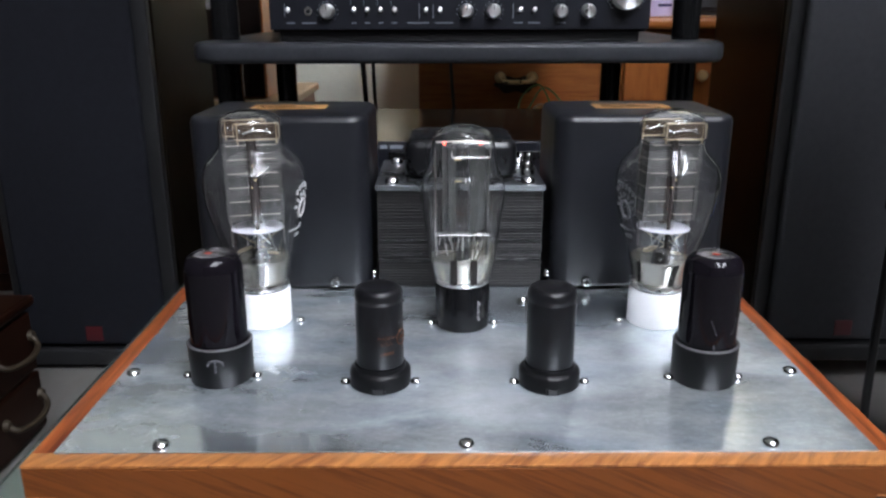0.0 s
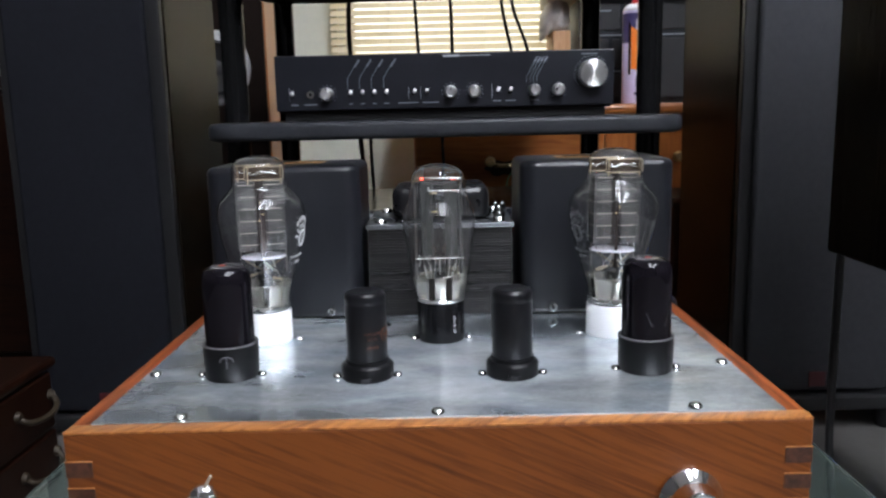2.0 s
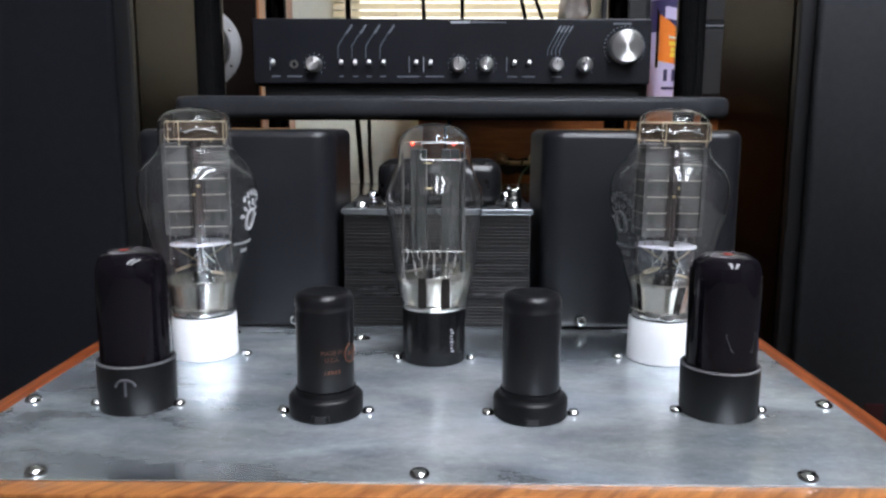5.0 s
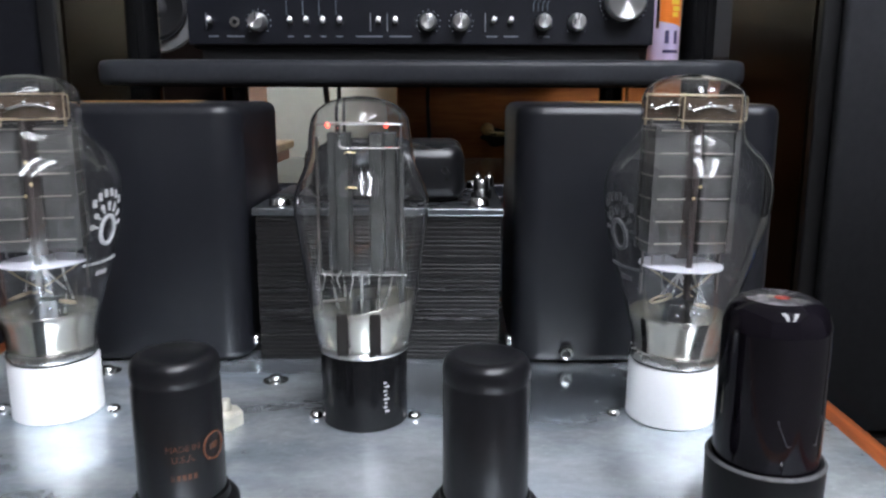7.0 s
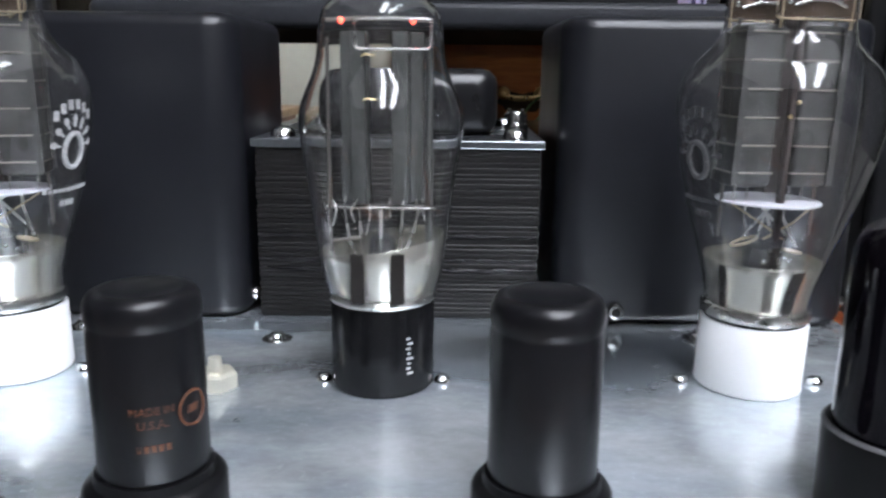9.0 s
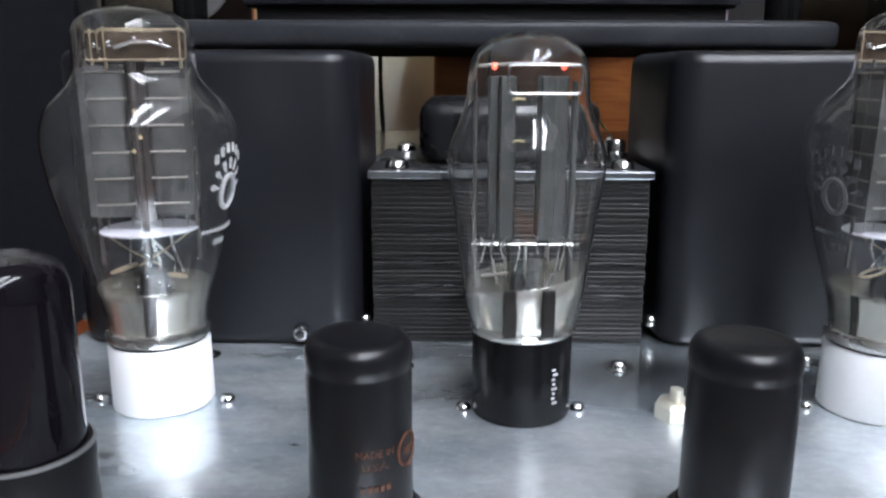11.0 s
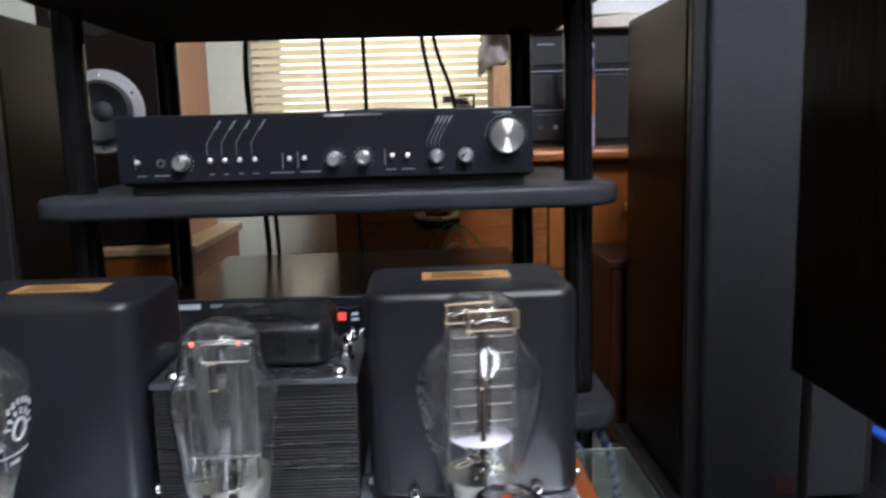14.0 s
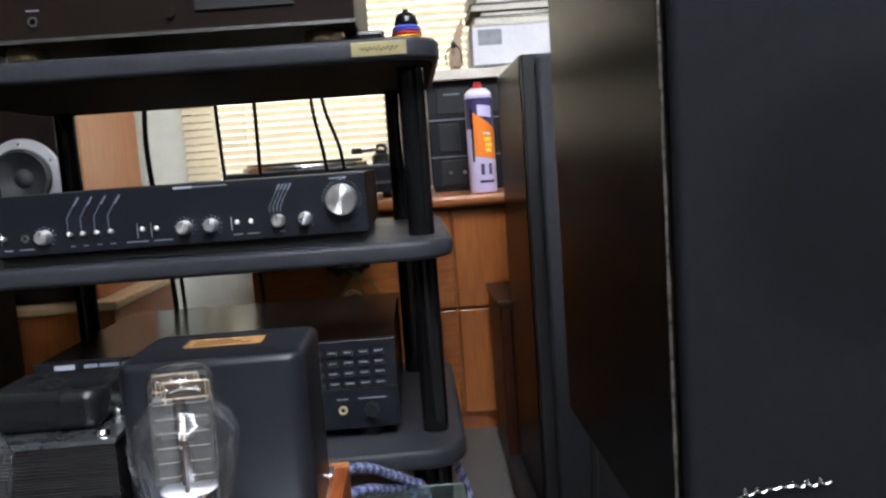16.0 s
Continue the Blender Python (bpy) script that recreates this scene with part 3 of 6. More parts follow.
# ---- cabinet with its load ----
cab = thing("sideboard", (0, 0, 0), "orange cherry veneer sideboard with brass handles", "sideboard")
CX0, CX1, CY0, CY1, CZ = -0.052, 0.95, 1.232, 1.64, 0.708
part("body", box(CX0, CX1, CY0 + 0.02, CY1, FLOOR, CZ - 0.001), M_ORANGEV, cab)
part("top", box(CX0 - 0.012, CX1 + 0.01, CY0 - 0.03, CY1, CZ, CZ + 0.022, 0.008, 3), M_ORANGEWOOD, cab, "thick rounded orange top", smooth=40)
part("drawer_front", box(CX0 + 0.002, 0.345, CY0 + 0.001, CY0 + 0.019, 0.505, CZ - 0.006, 0.003), M_ORANGEWOOD, cab)
part("drawer_front", box(CX0 + 0.002, 0.345, CY0 + 0.001, CY0 + 0.019, 0.29, 0.502, 0.003), M_ORANGEWOOD, cab)
part("door", box(0.349, 0.64, CY0 + 0.001, CY0 + 0.019, 0.505, CZ - 0.006, 0.003), M_ORANGEV, cab)
part("door", box(0.349, 0.64, CY0 + 0.001, CY0 + 0.019, 0.29, 0.502, 0.003), M_ORANGEV, cab)
part("door", box(0.644, 0.94, CY0 + 0.001, CY0 + 0.019, 0.29, CZ - 0.006, 0.003), M_ORANGEV, cab)


def bow_handle(parent, x, y, z, w):
    """A cast brass bow on a dark scalloped back plate."""
    bm = bmesh.new()
    n = 48
    front = [bm.verts.new((x + (w * 0.66 + 0.0030 * math.cos(6 * a)) * math.cos(a), y - 0.0022, z - 0.004 + (0.016 + 0.0030 * math.cos(6 * a)) * math.sin(a))) for a in (2 * math.pi * i / n for i in range(n))]
    back = [bm.verts.new(v.co + Vector((0, 0.0020, 0))) for v in front]
    bm.faces.new(front)
    for i in range(n):
        bm.faces.new((front[i], back[i], back[(i + 1) % n], front[(i + 1) % n]))
    bmesh.ops.recalc_face_normals(bm, faces=bm.faces[:])
    plate = part("back_plate", bm, M_DULLGOLD, parent, "dark scalloped back plate")
    part("handle", rod(curve_points([(x - w / 2, y - 0.003, z + 0.010), (x - w / 2, y - 0.016, z + 0.008), (x - w * 0.3, y - 0.022, z + 0.003), (x + w * 0.3, y - 0.022, z + 0.003), (x + w / 2, y - 0.016, z + 0.008), (x + w / 2, y - 0.003, z + 0.010)], 5), 0.0042), M_BRASS, plate, "bright brass bow handle", smooth=60)
    for s in (-1, 1):
        part("rosette", lathe([(0, 0.0022), (0.011, 0.0022), (0.009, 0.008), (0.006, 0.012), (0, 0.013)], 20, (x + s * w / 2, y, z + 0.010), axis="y"), M_BRASS, plate, smooth=40)


bow_handle(cab, 0.138, CY0 + 0.001, 0.607, 0.062)
bow_handle(cab, 0.138, CY0 + 0.001, 0.42, 0.062)
part("door_knob", lathe([(0, 0.02), (0.008, 0.019), (0.011, 0.013), (0.006, 0.006), (0.006, 0), (0, 0)], 20, (0.497, CY0 + 0.001, 0.620), axis="y"), M_BRASS, cab, "round brass knob", smooth=40)

low = thing("dark_wooden_box", (0.408, 1.00, FLOOR), "dark reddish-brown wooden box beside the sideboard", "box")
part("body", box(0, 0.31, 0.0, 0.19, 0, 0.295, 0.004), M_REDWOOD, low)
part("lid", box(-0.006, 0.316, -0.006, 0.192, 0.2955, 0.308, 0.003), M_REDWOOD, low)

# Spray can.
can = thing("spray_can", (0.419, 1.285, CZ + 0.022), "lilac and orange aerosol can with a red cap", "spray can")
part("body", lathe([(0, 0), (0.026, 0), (0.0275, 0.003), (0.0275, 0.185), (0.0262, 0.190), (0.0, 0.190)], 32), M_LILAC, can, smooth=35)


def can_patch(name, outline, r, around, material, label=""):
    """A printed patch with a slanted outline (angle in degrees, height), bent round the can."""
    bm = bmesh.new()
    cols = []
    for i in range(13):
        u = i / 12
        a = radians(around - 90 + outline[0] + u * (outline[1] - outline[0]))
        lo, hi = outline[2] + u * (outline[3] - outline[2]), outline[4] + u * (outline[5] - outline[4])
        cols.append([bm.verts.new((q * math.cos(a), q * math.sin(a), z)) for q, z in ((r, lo), (r, hi))])
    for p, q in zip(cols, cols[1:]):
        bm.faces.new((p[0], q[0], q[1], p[1]))
    part(name, bm, material, can, label)


part("label_band", lathe([(0.02765, 0.125), (0.02765, 0.185)], 32), M_CANBLUE, can, "dark violet band", smooth=40)
can_patch("label_field", (-32, 75, 0.072, 0.062, 0.158, 0.122), 0.0279, 0, M_CANORANGE, "slanted orange field")
can_patch("label_stripe", (-44, -33, 0.060, 0.060, 0.170, 0.160), 0.02785, 0, M_CHEST, "dark brown stripe")
can_patch("label_panel", (-12, 52, 0.150, 0.146, 0.172, 0.168), 0.0279, 0, M_LILAC, "pale lilac name panel")
for z, a0, a1 in ((0.104, 8, 44), (0.093, 14, 48), (0.083, 14, 40)):
    can_patch("lettering", (a0, a1, z - 0.004, z - 0.0045, z + 0.004, z + 0.0035), 0.0281, 0, M_CANYELLOW)
can_patch("lettering", (6, 40, 0.1135, 0.112, 0.118, 0.1165), 0.0281, 0, M_PAPER)
for a0 in (-10, 24):
    can_patch("symbol", (a0, a0 + 15, 0.034, 0.034, 0.056, 0.056), 0.0278, 0, M_CANBLUE)
can_patch("lettering", (-16, 48, 0.018, 0.018, 0.0235, 0.0235), 0.0278, 0, M_CANBLUE)
part("shoulder", lathe([(0.0262, 0.1902), (0.0268, 0.1925), (0.0240, 0.1980), (0.0160, 0.2045), (0, 0.2050)], 32), M_PAPER, can, "white shoulder", smooth=50)
part("cap", lathe([(0.0095, 0.2046), (0.0095, 0.2085), (0.0080, 0.2100), (0.0075, 0.2170), (0, 0.2178)], 24), M_RED, can, "red spray cap", smooth=40)

# Old tuner and deck stack behind the can.
deck = thing("cassette_deck", (0.340, 1.40, CZ + 0.022), "black hi-fi deck with square push buttons on the sideboard", "hi-fi deck")
part("case", box(-0.02, 0.42, 0, 0.2, 0.01, 0.235, 0.003), M_PANEL, deck)
part("base", box(-0.015, 0.415, 0.01, 0.19, 0, 0.0099), M_BLACK, deck)
for (x0, x1, z0, z1) in ((0.0, 0.07, 0.165, 0.222), (0.0, 0.045, 0.085, 0.145), (0.055, 0.12, 0.085, 0.145), (0.0, 0.12, 0.015, 0.068), (0.08, 0.40, 0.165, 0.222), (0.13, 0.40, 0.015, 0.145)):
    part("panel", box(x0, x1, -0.004, -0.0002, z0, z1, 0.0015), M_BLACK, deck)
part("trim", box(-0.02, 0.42, -0.003, -0.0002, 0.152, 0.155), M_SILKD, deck)
part("trim", box(-0.02, 0.42, -0.003, -0.0002, 0.073, 0.076), M_SILKD, deck)
part("print", box(0.015, 0.05, -0.0048, -0.0041, 0.205, 0.208), M_SILKD, deck)
for x in (0.02, 0.05, 0.09):
    part("button", lathe([(0, 0.008), (0.005, 0.008), (0.006, 0)], 14, (x, -0.0041, 0.04), axis="y"), M_STEEL, deck)
cloth = thing("folded_cloth", (0.345, 1.40, CZ + 0.2575), "cream folded cloth on the black deck", "cloth")
bm = box(-0.09, 0.42, -0.03, 0.19, 0, 0.022)
bmesh.ops.subdivide_edges(bm, edges=bm.edges[:], cuts=9, use_grid_fill=True)
for v in bm.verts:
    if v.co.z > 0.01:
        v.co.z += 0.006 * noise.noise(v.co * 14)
    v.co.y += 0.004 * noise.noise(v.co * 22 + Vector((3, 1, 2)))
part("fabric", bm, M_CREAM, cloth, smooth=50)
carton = thing("carton", (0.425, 1.39, CZ + 0.285), "white cardboard carton with a grey printed label", "box")
part("body", box(0.0, 0.34, 0, 0.18, 0, 0.082, 0.002), M_PAPER, carton)
part("label", box(0.012, 0.062, -0.0015, -0.0003, 0.04, 0.072), M_GREYCARD, carton, "grey label")
part("flap", box(-0.0, 0.34, -0.003, 0.0, 0.0795, 0.0835, 0.0008), M_CREAM, carton)
for k, (dx, w, h, m) in enumerate(((0.005, 0.30, 0.014, M_CREAM), (0.02, 0.28, 0.011, M_CASE), (0.0, 0.30, 0.016, M_OLIVE), (0.012, 0.27, 0.012, M_GREYCARD), (0.0, 0.3, 0.014, M_PAPER))):
    z = CZ + 0.285 + 0.085 + (0, 0.0145, 0.026, 0.0425, 0.055)[k]
    book = thing("book", (0.425 + dx, 1.395, z), "closed book lying in a stack on the carton", "book", "stack of books")
    part("cover", merge(box(0, w, 0, 0.17, 0, 0.0015), box(0, w, 0, 0.17, h - 0.0015, h), box(0, w, 0.1685, 0.17, 0.0016, h - 0.0016)), m, book)
    part("page_block", box(0.003, w - 0.003, 0.003, 0.168, 0.0017, h - 0.0017), M_CREAM, book)

tan = thing("wooden_block", (0.266, 1.43, CZ + 0.022), "tan wooden block standing upright on the sideboard", "block")
part("body", box(0, 0.040, 0, 0.12, 0, 0.170, 0.003), M_TAN, tan)
rag = thing("draped_cloth", (0.266, 1.41, CZ + 0.192), "off-white crumpled cloth draped over the wooden block", "cloth")
bm = bmesh.new()
bmesh.ops.create_icosphere(bm, subdivisions=4, radius=1)
for v in bm.verts:
    d = 1 + 0.22 * noise.noise(v.co * 2.2 + Vector((5, 2, 1))) + 0.10 * noise.noise(v.co * 6)
    v.co = Vector((0.008 + v.co.x * 0.034 * d, 0.07 + v.co.y * 0.06 * d, max(0.0, 0.034 + v.co.z * 0.048 * d)))
    if v.co.x < -0.003:
        v.co.z -= 1.1 * (-0.003 - v.co.x)
part("fabric", bm, M_RAG, rag, smooth=60)

sheaf = thing("paper_sheaf", (0.385, 1.40, CZ + 0.2885), "tan floppy paper sheaf leaning against the carton", "paper")
for k in range(5):
    bm = box(-0.003 + 0.004 * k, 0.0005 + 0.004 * k, 0.002 * k, 0.13 - 0.003 * k, 0.0, 0.096 - 0.004 * k)
    bmesh.ops.subdivide_edges(bm, edges=[e for e in bm.edges if abs(e.verts[0].co.z - e.verts[1].co.z) > 0.05], cuts=6)
    for v in bm.verts:
        v.co.x += 0.25 * v.co.z * (v.co.z / 0.096) - 0.006 * math.sin(v.co.z * 30) + 0.001 * k * math.sin(v.co.z * 55)
    part("sheet", bm, M_TANPAPER, sheaf, smooth=60)
plug = thing("plug_lead", (0.372, 1.392, CZ + 0.2885), "thin black lead with a small plug beside the carton", "cable")
part("lead", rod(curve_points([(-0.004, 0, 0.002), (-0.006, -0.003, 0.020), (0.004, -0.004, 0.036), (0.016, -0.004, 0.040), (0.026, -0.003, 0.028), (0.028, 0, 0.003)], 6), 0.0016, 6), M_RUBBER, plug, smooth=60)
part("plug", lathe([(0, -0.007), (0.005, -0.006), (0.006, 0.0), (0.004, 0.006), (0, 0.007)], 14, (0.012, -0.005, 0.041)), M_RUBBER, plug, smooth=50)

# Turntable.
tt = thing("turntable", (-0.10, 1.30, CZ + 0.022), "black and silver turntable with a bare platter", "turntable")
part("plinth", box(0, 0.36, 0.0, 0.28, 0.012, 0.070, 0.004), M_PANEL, tt)
part("trim", box(-0.001, 0.361, -0.003, -0.0005, 0.03, 0.036), M_STEEL, tt, "bright trim strip")
part("platter", lathe([(0, 0.082), (0.12, 0.082), (0.133, 0.080), (0.135, 0.077), (0.135, 0.0705), (0, 0.0705)], 48, (0.145, 0.14, 0)), M_STEEL, tt, "silver platter", smooth=35)
part("mat", lathe([(0, 0.0855), (0.125, 0.0855), (0.125, 0.0825), (0, 0.0825)], 48, (0.145, 0.14, 0)), M_RUBBER, tt)
part("tonearm", rod(curve_points([(0.31, 0.23, 0.103), (0.315, 0.15, 0.103), (0.30, 0.06, 0.101), (0.27, 0.02, 0.099)], 5), 0.004), M_STEEL, tt, "silver tonearm", smooth=60)
part("arm_pivot", lathe([(0.022, 0.0702), (0.022, 0.090), (0.012, 0.095), (0.012, 0.111), (0, 0.113)], 24, (0.31, 0.2, 0)), M_BLACK, tt, smooth=40)
part("arm_rest", merge(box(0.322, 0.327, 0.098, 0.103, 0.0702, 0.112, 0.001), box(0.305, 0.327, 0.098, 0.103, 0.1085, 0.112, 0.001)), M_BLACK, tt)
part("counterweight", lathe([(0, 0.0), (0.014, 0.001), (0.015, 0.003), (0.015, 0.021), (0.014, 0.023), (0, 0.024)], 24, (0.309, 0.262, 0.103), axis="y"), M_BLACK, tt, smooth=40)
part("head_shell", box(0.258, 0.279, 0.0, 0.03, 0.093, 0.105, 0.002), M_BLACK, tt)
for x, y in ((0.03, 0.03), (0.33, 0.03), (0.03, 0.25), (0.33, 0.25)):
    part("foot", lathe([(0, 0), (0.016, 0), (0.018, 0.0118), (0, 0.0118)], 20, (x, y, 0)), M_RUBBER, tt)

# ---- far loudspeaker on its box ----
base = thing("speaker_box_stand", (-0.425, 1.27, FLOOR), "orange wooden box with a pale top under a loudspeaker", "stand")
part("body", box(-0.14, 0.115, -0.07, 0.3, 0, 0.309), M_ORANGEV, base)
part("top", box(-0.15, 0.125, -0.08, 0.31, 0.3095, 0.327, 0.004), M_LIGHTWOOD, base, "pale birch top")
far = thing("bookshelf_speaker", (-0.452, 1.226, FLOOR + 0.3275), "orange-sided bookshelf loudspeaker with a silver-ringed woofer", "loudspeaker")
part("cabinet", box(-0.105, 0.105, 0.0, 0.32, 0, 0.56, 0.004), M_ORANGEV, far)
part("baffle", box(-0.103, 0.103, -0.012, -0.0005, 0.004, 0.556, 0.003), M_CASE, far, "dark brown baffle")
wz = 0.242
part("woofer_ring", lathe([(0.052, 0.013), (0.056, 0.018), (0.072, 0.016), (0.075, 0.0125), (0.052, 0.0125)], 40, (0, 0, wz), axis="y"), M_SILVERSPK, far, "silver ring", smooth=40)
part("cone", lathe([(0.056, 0.017), (0.050, 0.021), (0.045, 0.016), (0.018, 0.004), (0.016, 0.008), (0, 0.013)], 40, (0, -0.0005 - 0.009, wz), axis="y"), M_CONE, far, "black paper cone", smooth=60)
for a in range(0, 360, 60):
    part("screw", lathe([(0, 0.019), (0.003, 0.018), (0.003, 0.016)], 10, (0.064 * math.cos(radians(a + 30)), 0, wz + 0.064 * math.sin(radians(a + 30))), axis="y"), M_STEEL, far)
part("tweeter", lathe([(0, 0.02), (0.012, 0.017), (0.018, 0.013), (0.045, 0.0135), (0.045, 0.0125)], 32, (0, 0, 0.42), axis="y"), M_BLACK, far, smooth=40)


# ---- rack ----
rack = thing("hifi_rack", (0, 0, 0), "black lacquered hi-fi rack with round gloss posts", "hi-fi rack")
SX0, SX1, SY0, SY1 = -0.295, 0.319, 0.577, 0.998
POSTS = ((-0.269, 0.664), (0.284, 0.652), (-0.256, 0.960), (0.259, 0.937))
SHELVES = ((0.443, 0.467), (0.688, 0.7105), (0.9105, 0.935))
for z0, z1 in SHELVES:
    part("shelf", slab(SX0, SX1, SY0, SY1, z0, z1, 0.045, 0.006), M_SHELF, rack, smooth=40)
    # Thin added sheet that darkens and dulls the shelf from below.
    part("shelf_undersheet", slab(SX0 + 0.008, SX1 - 0.008, SY0 + 0.008, SY1 - 0.008, z0 - 0.0006, z0 - 0.0001, 0.04), M_UNDER, rack)
for x, y in POSTS:
    for z0, z1 in ((FLOOR + 0.03, 0.4422), (0.4672, 0.6872), (0.7107, 0.9097)):
        part("post", lathe([(0, z0), (0.016, z0), (0.016, z1), (0, z1)], 28, (x, y, 0)), M_POST, rack, smooth=40)
    part("spike_foot", lathe([(0, FLOOR), (0.004, FLOOR), (0.016, FLOOR + 0.0298), (0, FLOOR + 0.0298)], 20, (x, y, 0)), M_POST, rack, smooth=40)
    part("finial", lathe([(0, 0.9352), (0.014, 0.9352), (0.014, 0.960), (0.0130, 0.9665), (0.0085, 0.9720), (0.0045, 0.9738), (0.0030, 0.9765), (0, 0.977)], 24, (x, y, 0)), M_POST, rack, "black domed post end", smooth=40)
for k, m in enumerate((M_RED, M_YELLOW, M_YELLOW, M_RED, M_BLUE, M_BLUE)):
    band = thing("rubber_band", (POSTS[1][0], POSTS[1][1], 0.9354 + 0.0036 * k), ("red", "yellow", "yellow", "red", "blue", "blue")[k] + " rubber band slipped over the rack post end", "rubber band", "bands on the post")
    w = (0.0, 0.0004, 0.0012, 0.0002, 0.0018, 0.0022)[k]
    part("ring", lathe([(0.0143, 0.0002), (0.0176 - w, 0.0004), (0.0190 - w, 0.0018), (0.0176 - w, 0.0033), (0.0143, 0.0034)], 28, close=True), m, band, smooth=50)
part("badge", box(0.222, 0.282, SY0 - 0.0016, SY0 - 0.0002, 0.9155, 0.9305, 0.0004), M_BADGE, rack, "small gold maker's badge")
run = [(0.231 + 0.042 * i / 59, SY0 - 0.0019, 0.923 + 0.0022 * math.sin(i * 0.9) * (1 - 0.35 * math.sin(i * 0.37))) for i in range(60)]
part("badge_script", rod(run, 0.0005, 5), M_CHEST, rack, "dark script flourish")
black_box = thing("small_black_box", (0.236, 0.632, 0.9352), "small flat black box on the top shelf", "box")
part("body", box(-0.034, 0.022, 0, 0.05, 0, 0.017, 0.004), M_BELL, black_box)


def knob(parent, x, y, z, r, d, label="spun aluminium knob", skirt=True):
    k = part("knob", lathe([(0, 0), (r, 0), (r, d * 0.60), (r * 0.96, d * 0.72), (r * 0.80, d), (0, d)] if r < 0.015 else [(0, 0), (r, 0), (r, d * 0.85), (r * 0.93, d), (0, d)], 32, (x, y, z), axis="y"), M_SPUN, parent, label, smooth=30)
    if r < 0.015:
        part("pointer", box(x - r * 0.06, x + r * 0.06, y - d - 0.0006, y - d - 0.0001, z + r * 0.2, z + r * 0.9), M_BLACK, k)
    return k


def toggle(parent, x, y, z):
    t = part("toggle_switch", lathe([(0, 0.001), (0.0026, 0.001), (0.0030, 0.0), (0, 0.0)], 16, (x, y, z), axis="y"), M_BLACK, parent)
    bm = box(-0.0021, 0.0021, -0.0102, -0.0012, -0.0026, 0.0026, 0.0009, 2)
    for q in bm.verts:
        q.co.x *= 0.55 - 45 * (q.co.y + 0.001)
        q.co.z *= 0.55 - 45 * (q.co.y + 0.001)
    bmesh.ops.transform(bm, matrix=pose(x, y, z, -14, 18, 0), verts=bm.verts[:])
    part("lever", bm, M_PADDLE, t, "bright silver paddle lever", smooth=50)


# ---- preamplifier on the middle shelf ----
PX, PY = 0.0123, 0.592
pre = thing("preamplifier", (PX, PY, 0.7105), "black preamplifier with silver knobs and white panel lines", "preamplifier")
part("case", box(-0.210, 0.210, 0.0045, 0.30, 0.011, 0.0810, 0.0015), M_CASE, pre)
part("skirt", box(-0.204, 0.204, 0.012, 0.29, 0.0008, 0.0108), M_BLACK, pre, "recessed black underside")
part("front_panel", box(-0.2127, 0.2127, 0.0, 0.0043, 0.0135, 0.0815, 0.0012), M_PANEL, pre, "black anodised front panel")
for x, y in ((-0.18, 0.03), (0.18, 0.03), (-0.18, 0.27), (0.18, 0.27)):
    part("foot", lathe([(0, 0), (0.014, 0), (0.014, 0.0007), (0, 0.0007)], 20, (x, y, 0)), M_RUBBER, pre)
ROWZ = 0.0335


def panel_x(u):
    """Place on the panel from a scale that runs 433 to 1262 across its width."""
    return -0.2127 + (u - 433) * 0.4254 / 829


for u in (475, 617, 646, 675, 705, 773, 803, 977, 1007):
    toggle(pre, panel_x(u), -0.0002, ROWZ)
part("headphone_jack", lathe([(0.0022, 0.0), (0.0022, 0.002), (0.0046, 0.002), (0.0052, 0)], 20, (panel_x(518), -0.0002, ROWZ), axis="y"), M_STEEL, pre, smooth=40)
for u, r in ((560, 0.0082), (862, 0.0078), (920, 0.0078), (1066, 0.0072), (1125, 0.0078)):
    knob(pre, panel_x(u), -0.0002, ROWZ, r, 0.013)
knob(pre, panel_x(1207), -0.0002, 0.0520, 0.0175, 0.016, "large spun aluminium volume knob", True)
F0, F1 = -0.0008, -0.0002


def silk(x0, z0, x1, z1, w=0.0006, m=None):
    """A thin printed line on the panel."""
    d = Vector((x1 - x0, 0, z1 - z0))
    n = Vector((-d.z, 0, d.x)).normalized() * w / 2
    bm = bmesh.new()
    a, b = Vector((x0, F1, z0)), Vector((x1, F1, z1))
    lo = [bm.verts.new(p) for p in (a - n, b - n, b + n, a + n)]
    hi = [bm.verts.new(v.co + Vector((0, F0 - F1, 0))) for v in lo]
    bm.faces.new(hi)
    for i in range(4):
        bm.faces.new((lo[i], lo[(i + 1) % 4], hi[(i + 1) % 4], hi[i]))
    bmesh.ops.recalc_face_normals(bm, faces=bm.faces[:])
    return bm


for u in (617, 646, 675, 705):
    x = panel_x(u) - 0.0035
    part("panel_line", merge(silk(x, ROWZ + 0.006, x, ROWZ + 0.019), silk(x, ROWZ + 0.019, x + 0.010, ROWZ + 0.035), silk(x + 0.010, ROWZ + 0.035, x + 0.013, ROWZ + 0.038)), M_SILKL, pre)
    part("panel_print", silk(x + 0.0095, ROWZ + 0.0325, x + 0.0155, ROWZ + 0.0415, 0.0018), M_SILKD, pre)
for k in range(4):
    x = panel_x(1048) + k * 0.0042
    part("panel_line", merge(silk(x, ROWZ + 0.010, x, ROWZ + 0.016), silk(x, ROWZ + 0.016, x + 0.0095, ROWZ + 0.034)), M_SILKL, pre)
    part("panel_print", silk(x + 0.0095, ROWZ + 0.034, x + 0.0135, ROWZ + 0.0405, 0.0018), M_SILKD, pre)
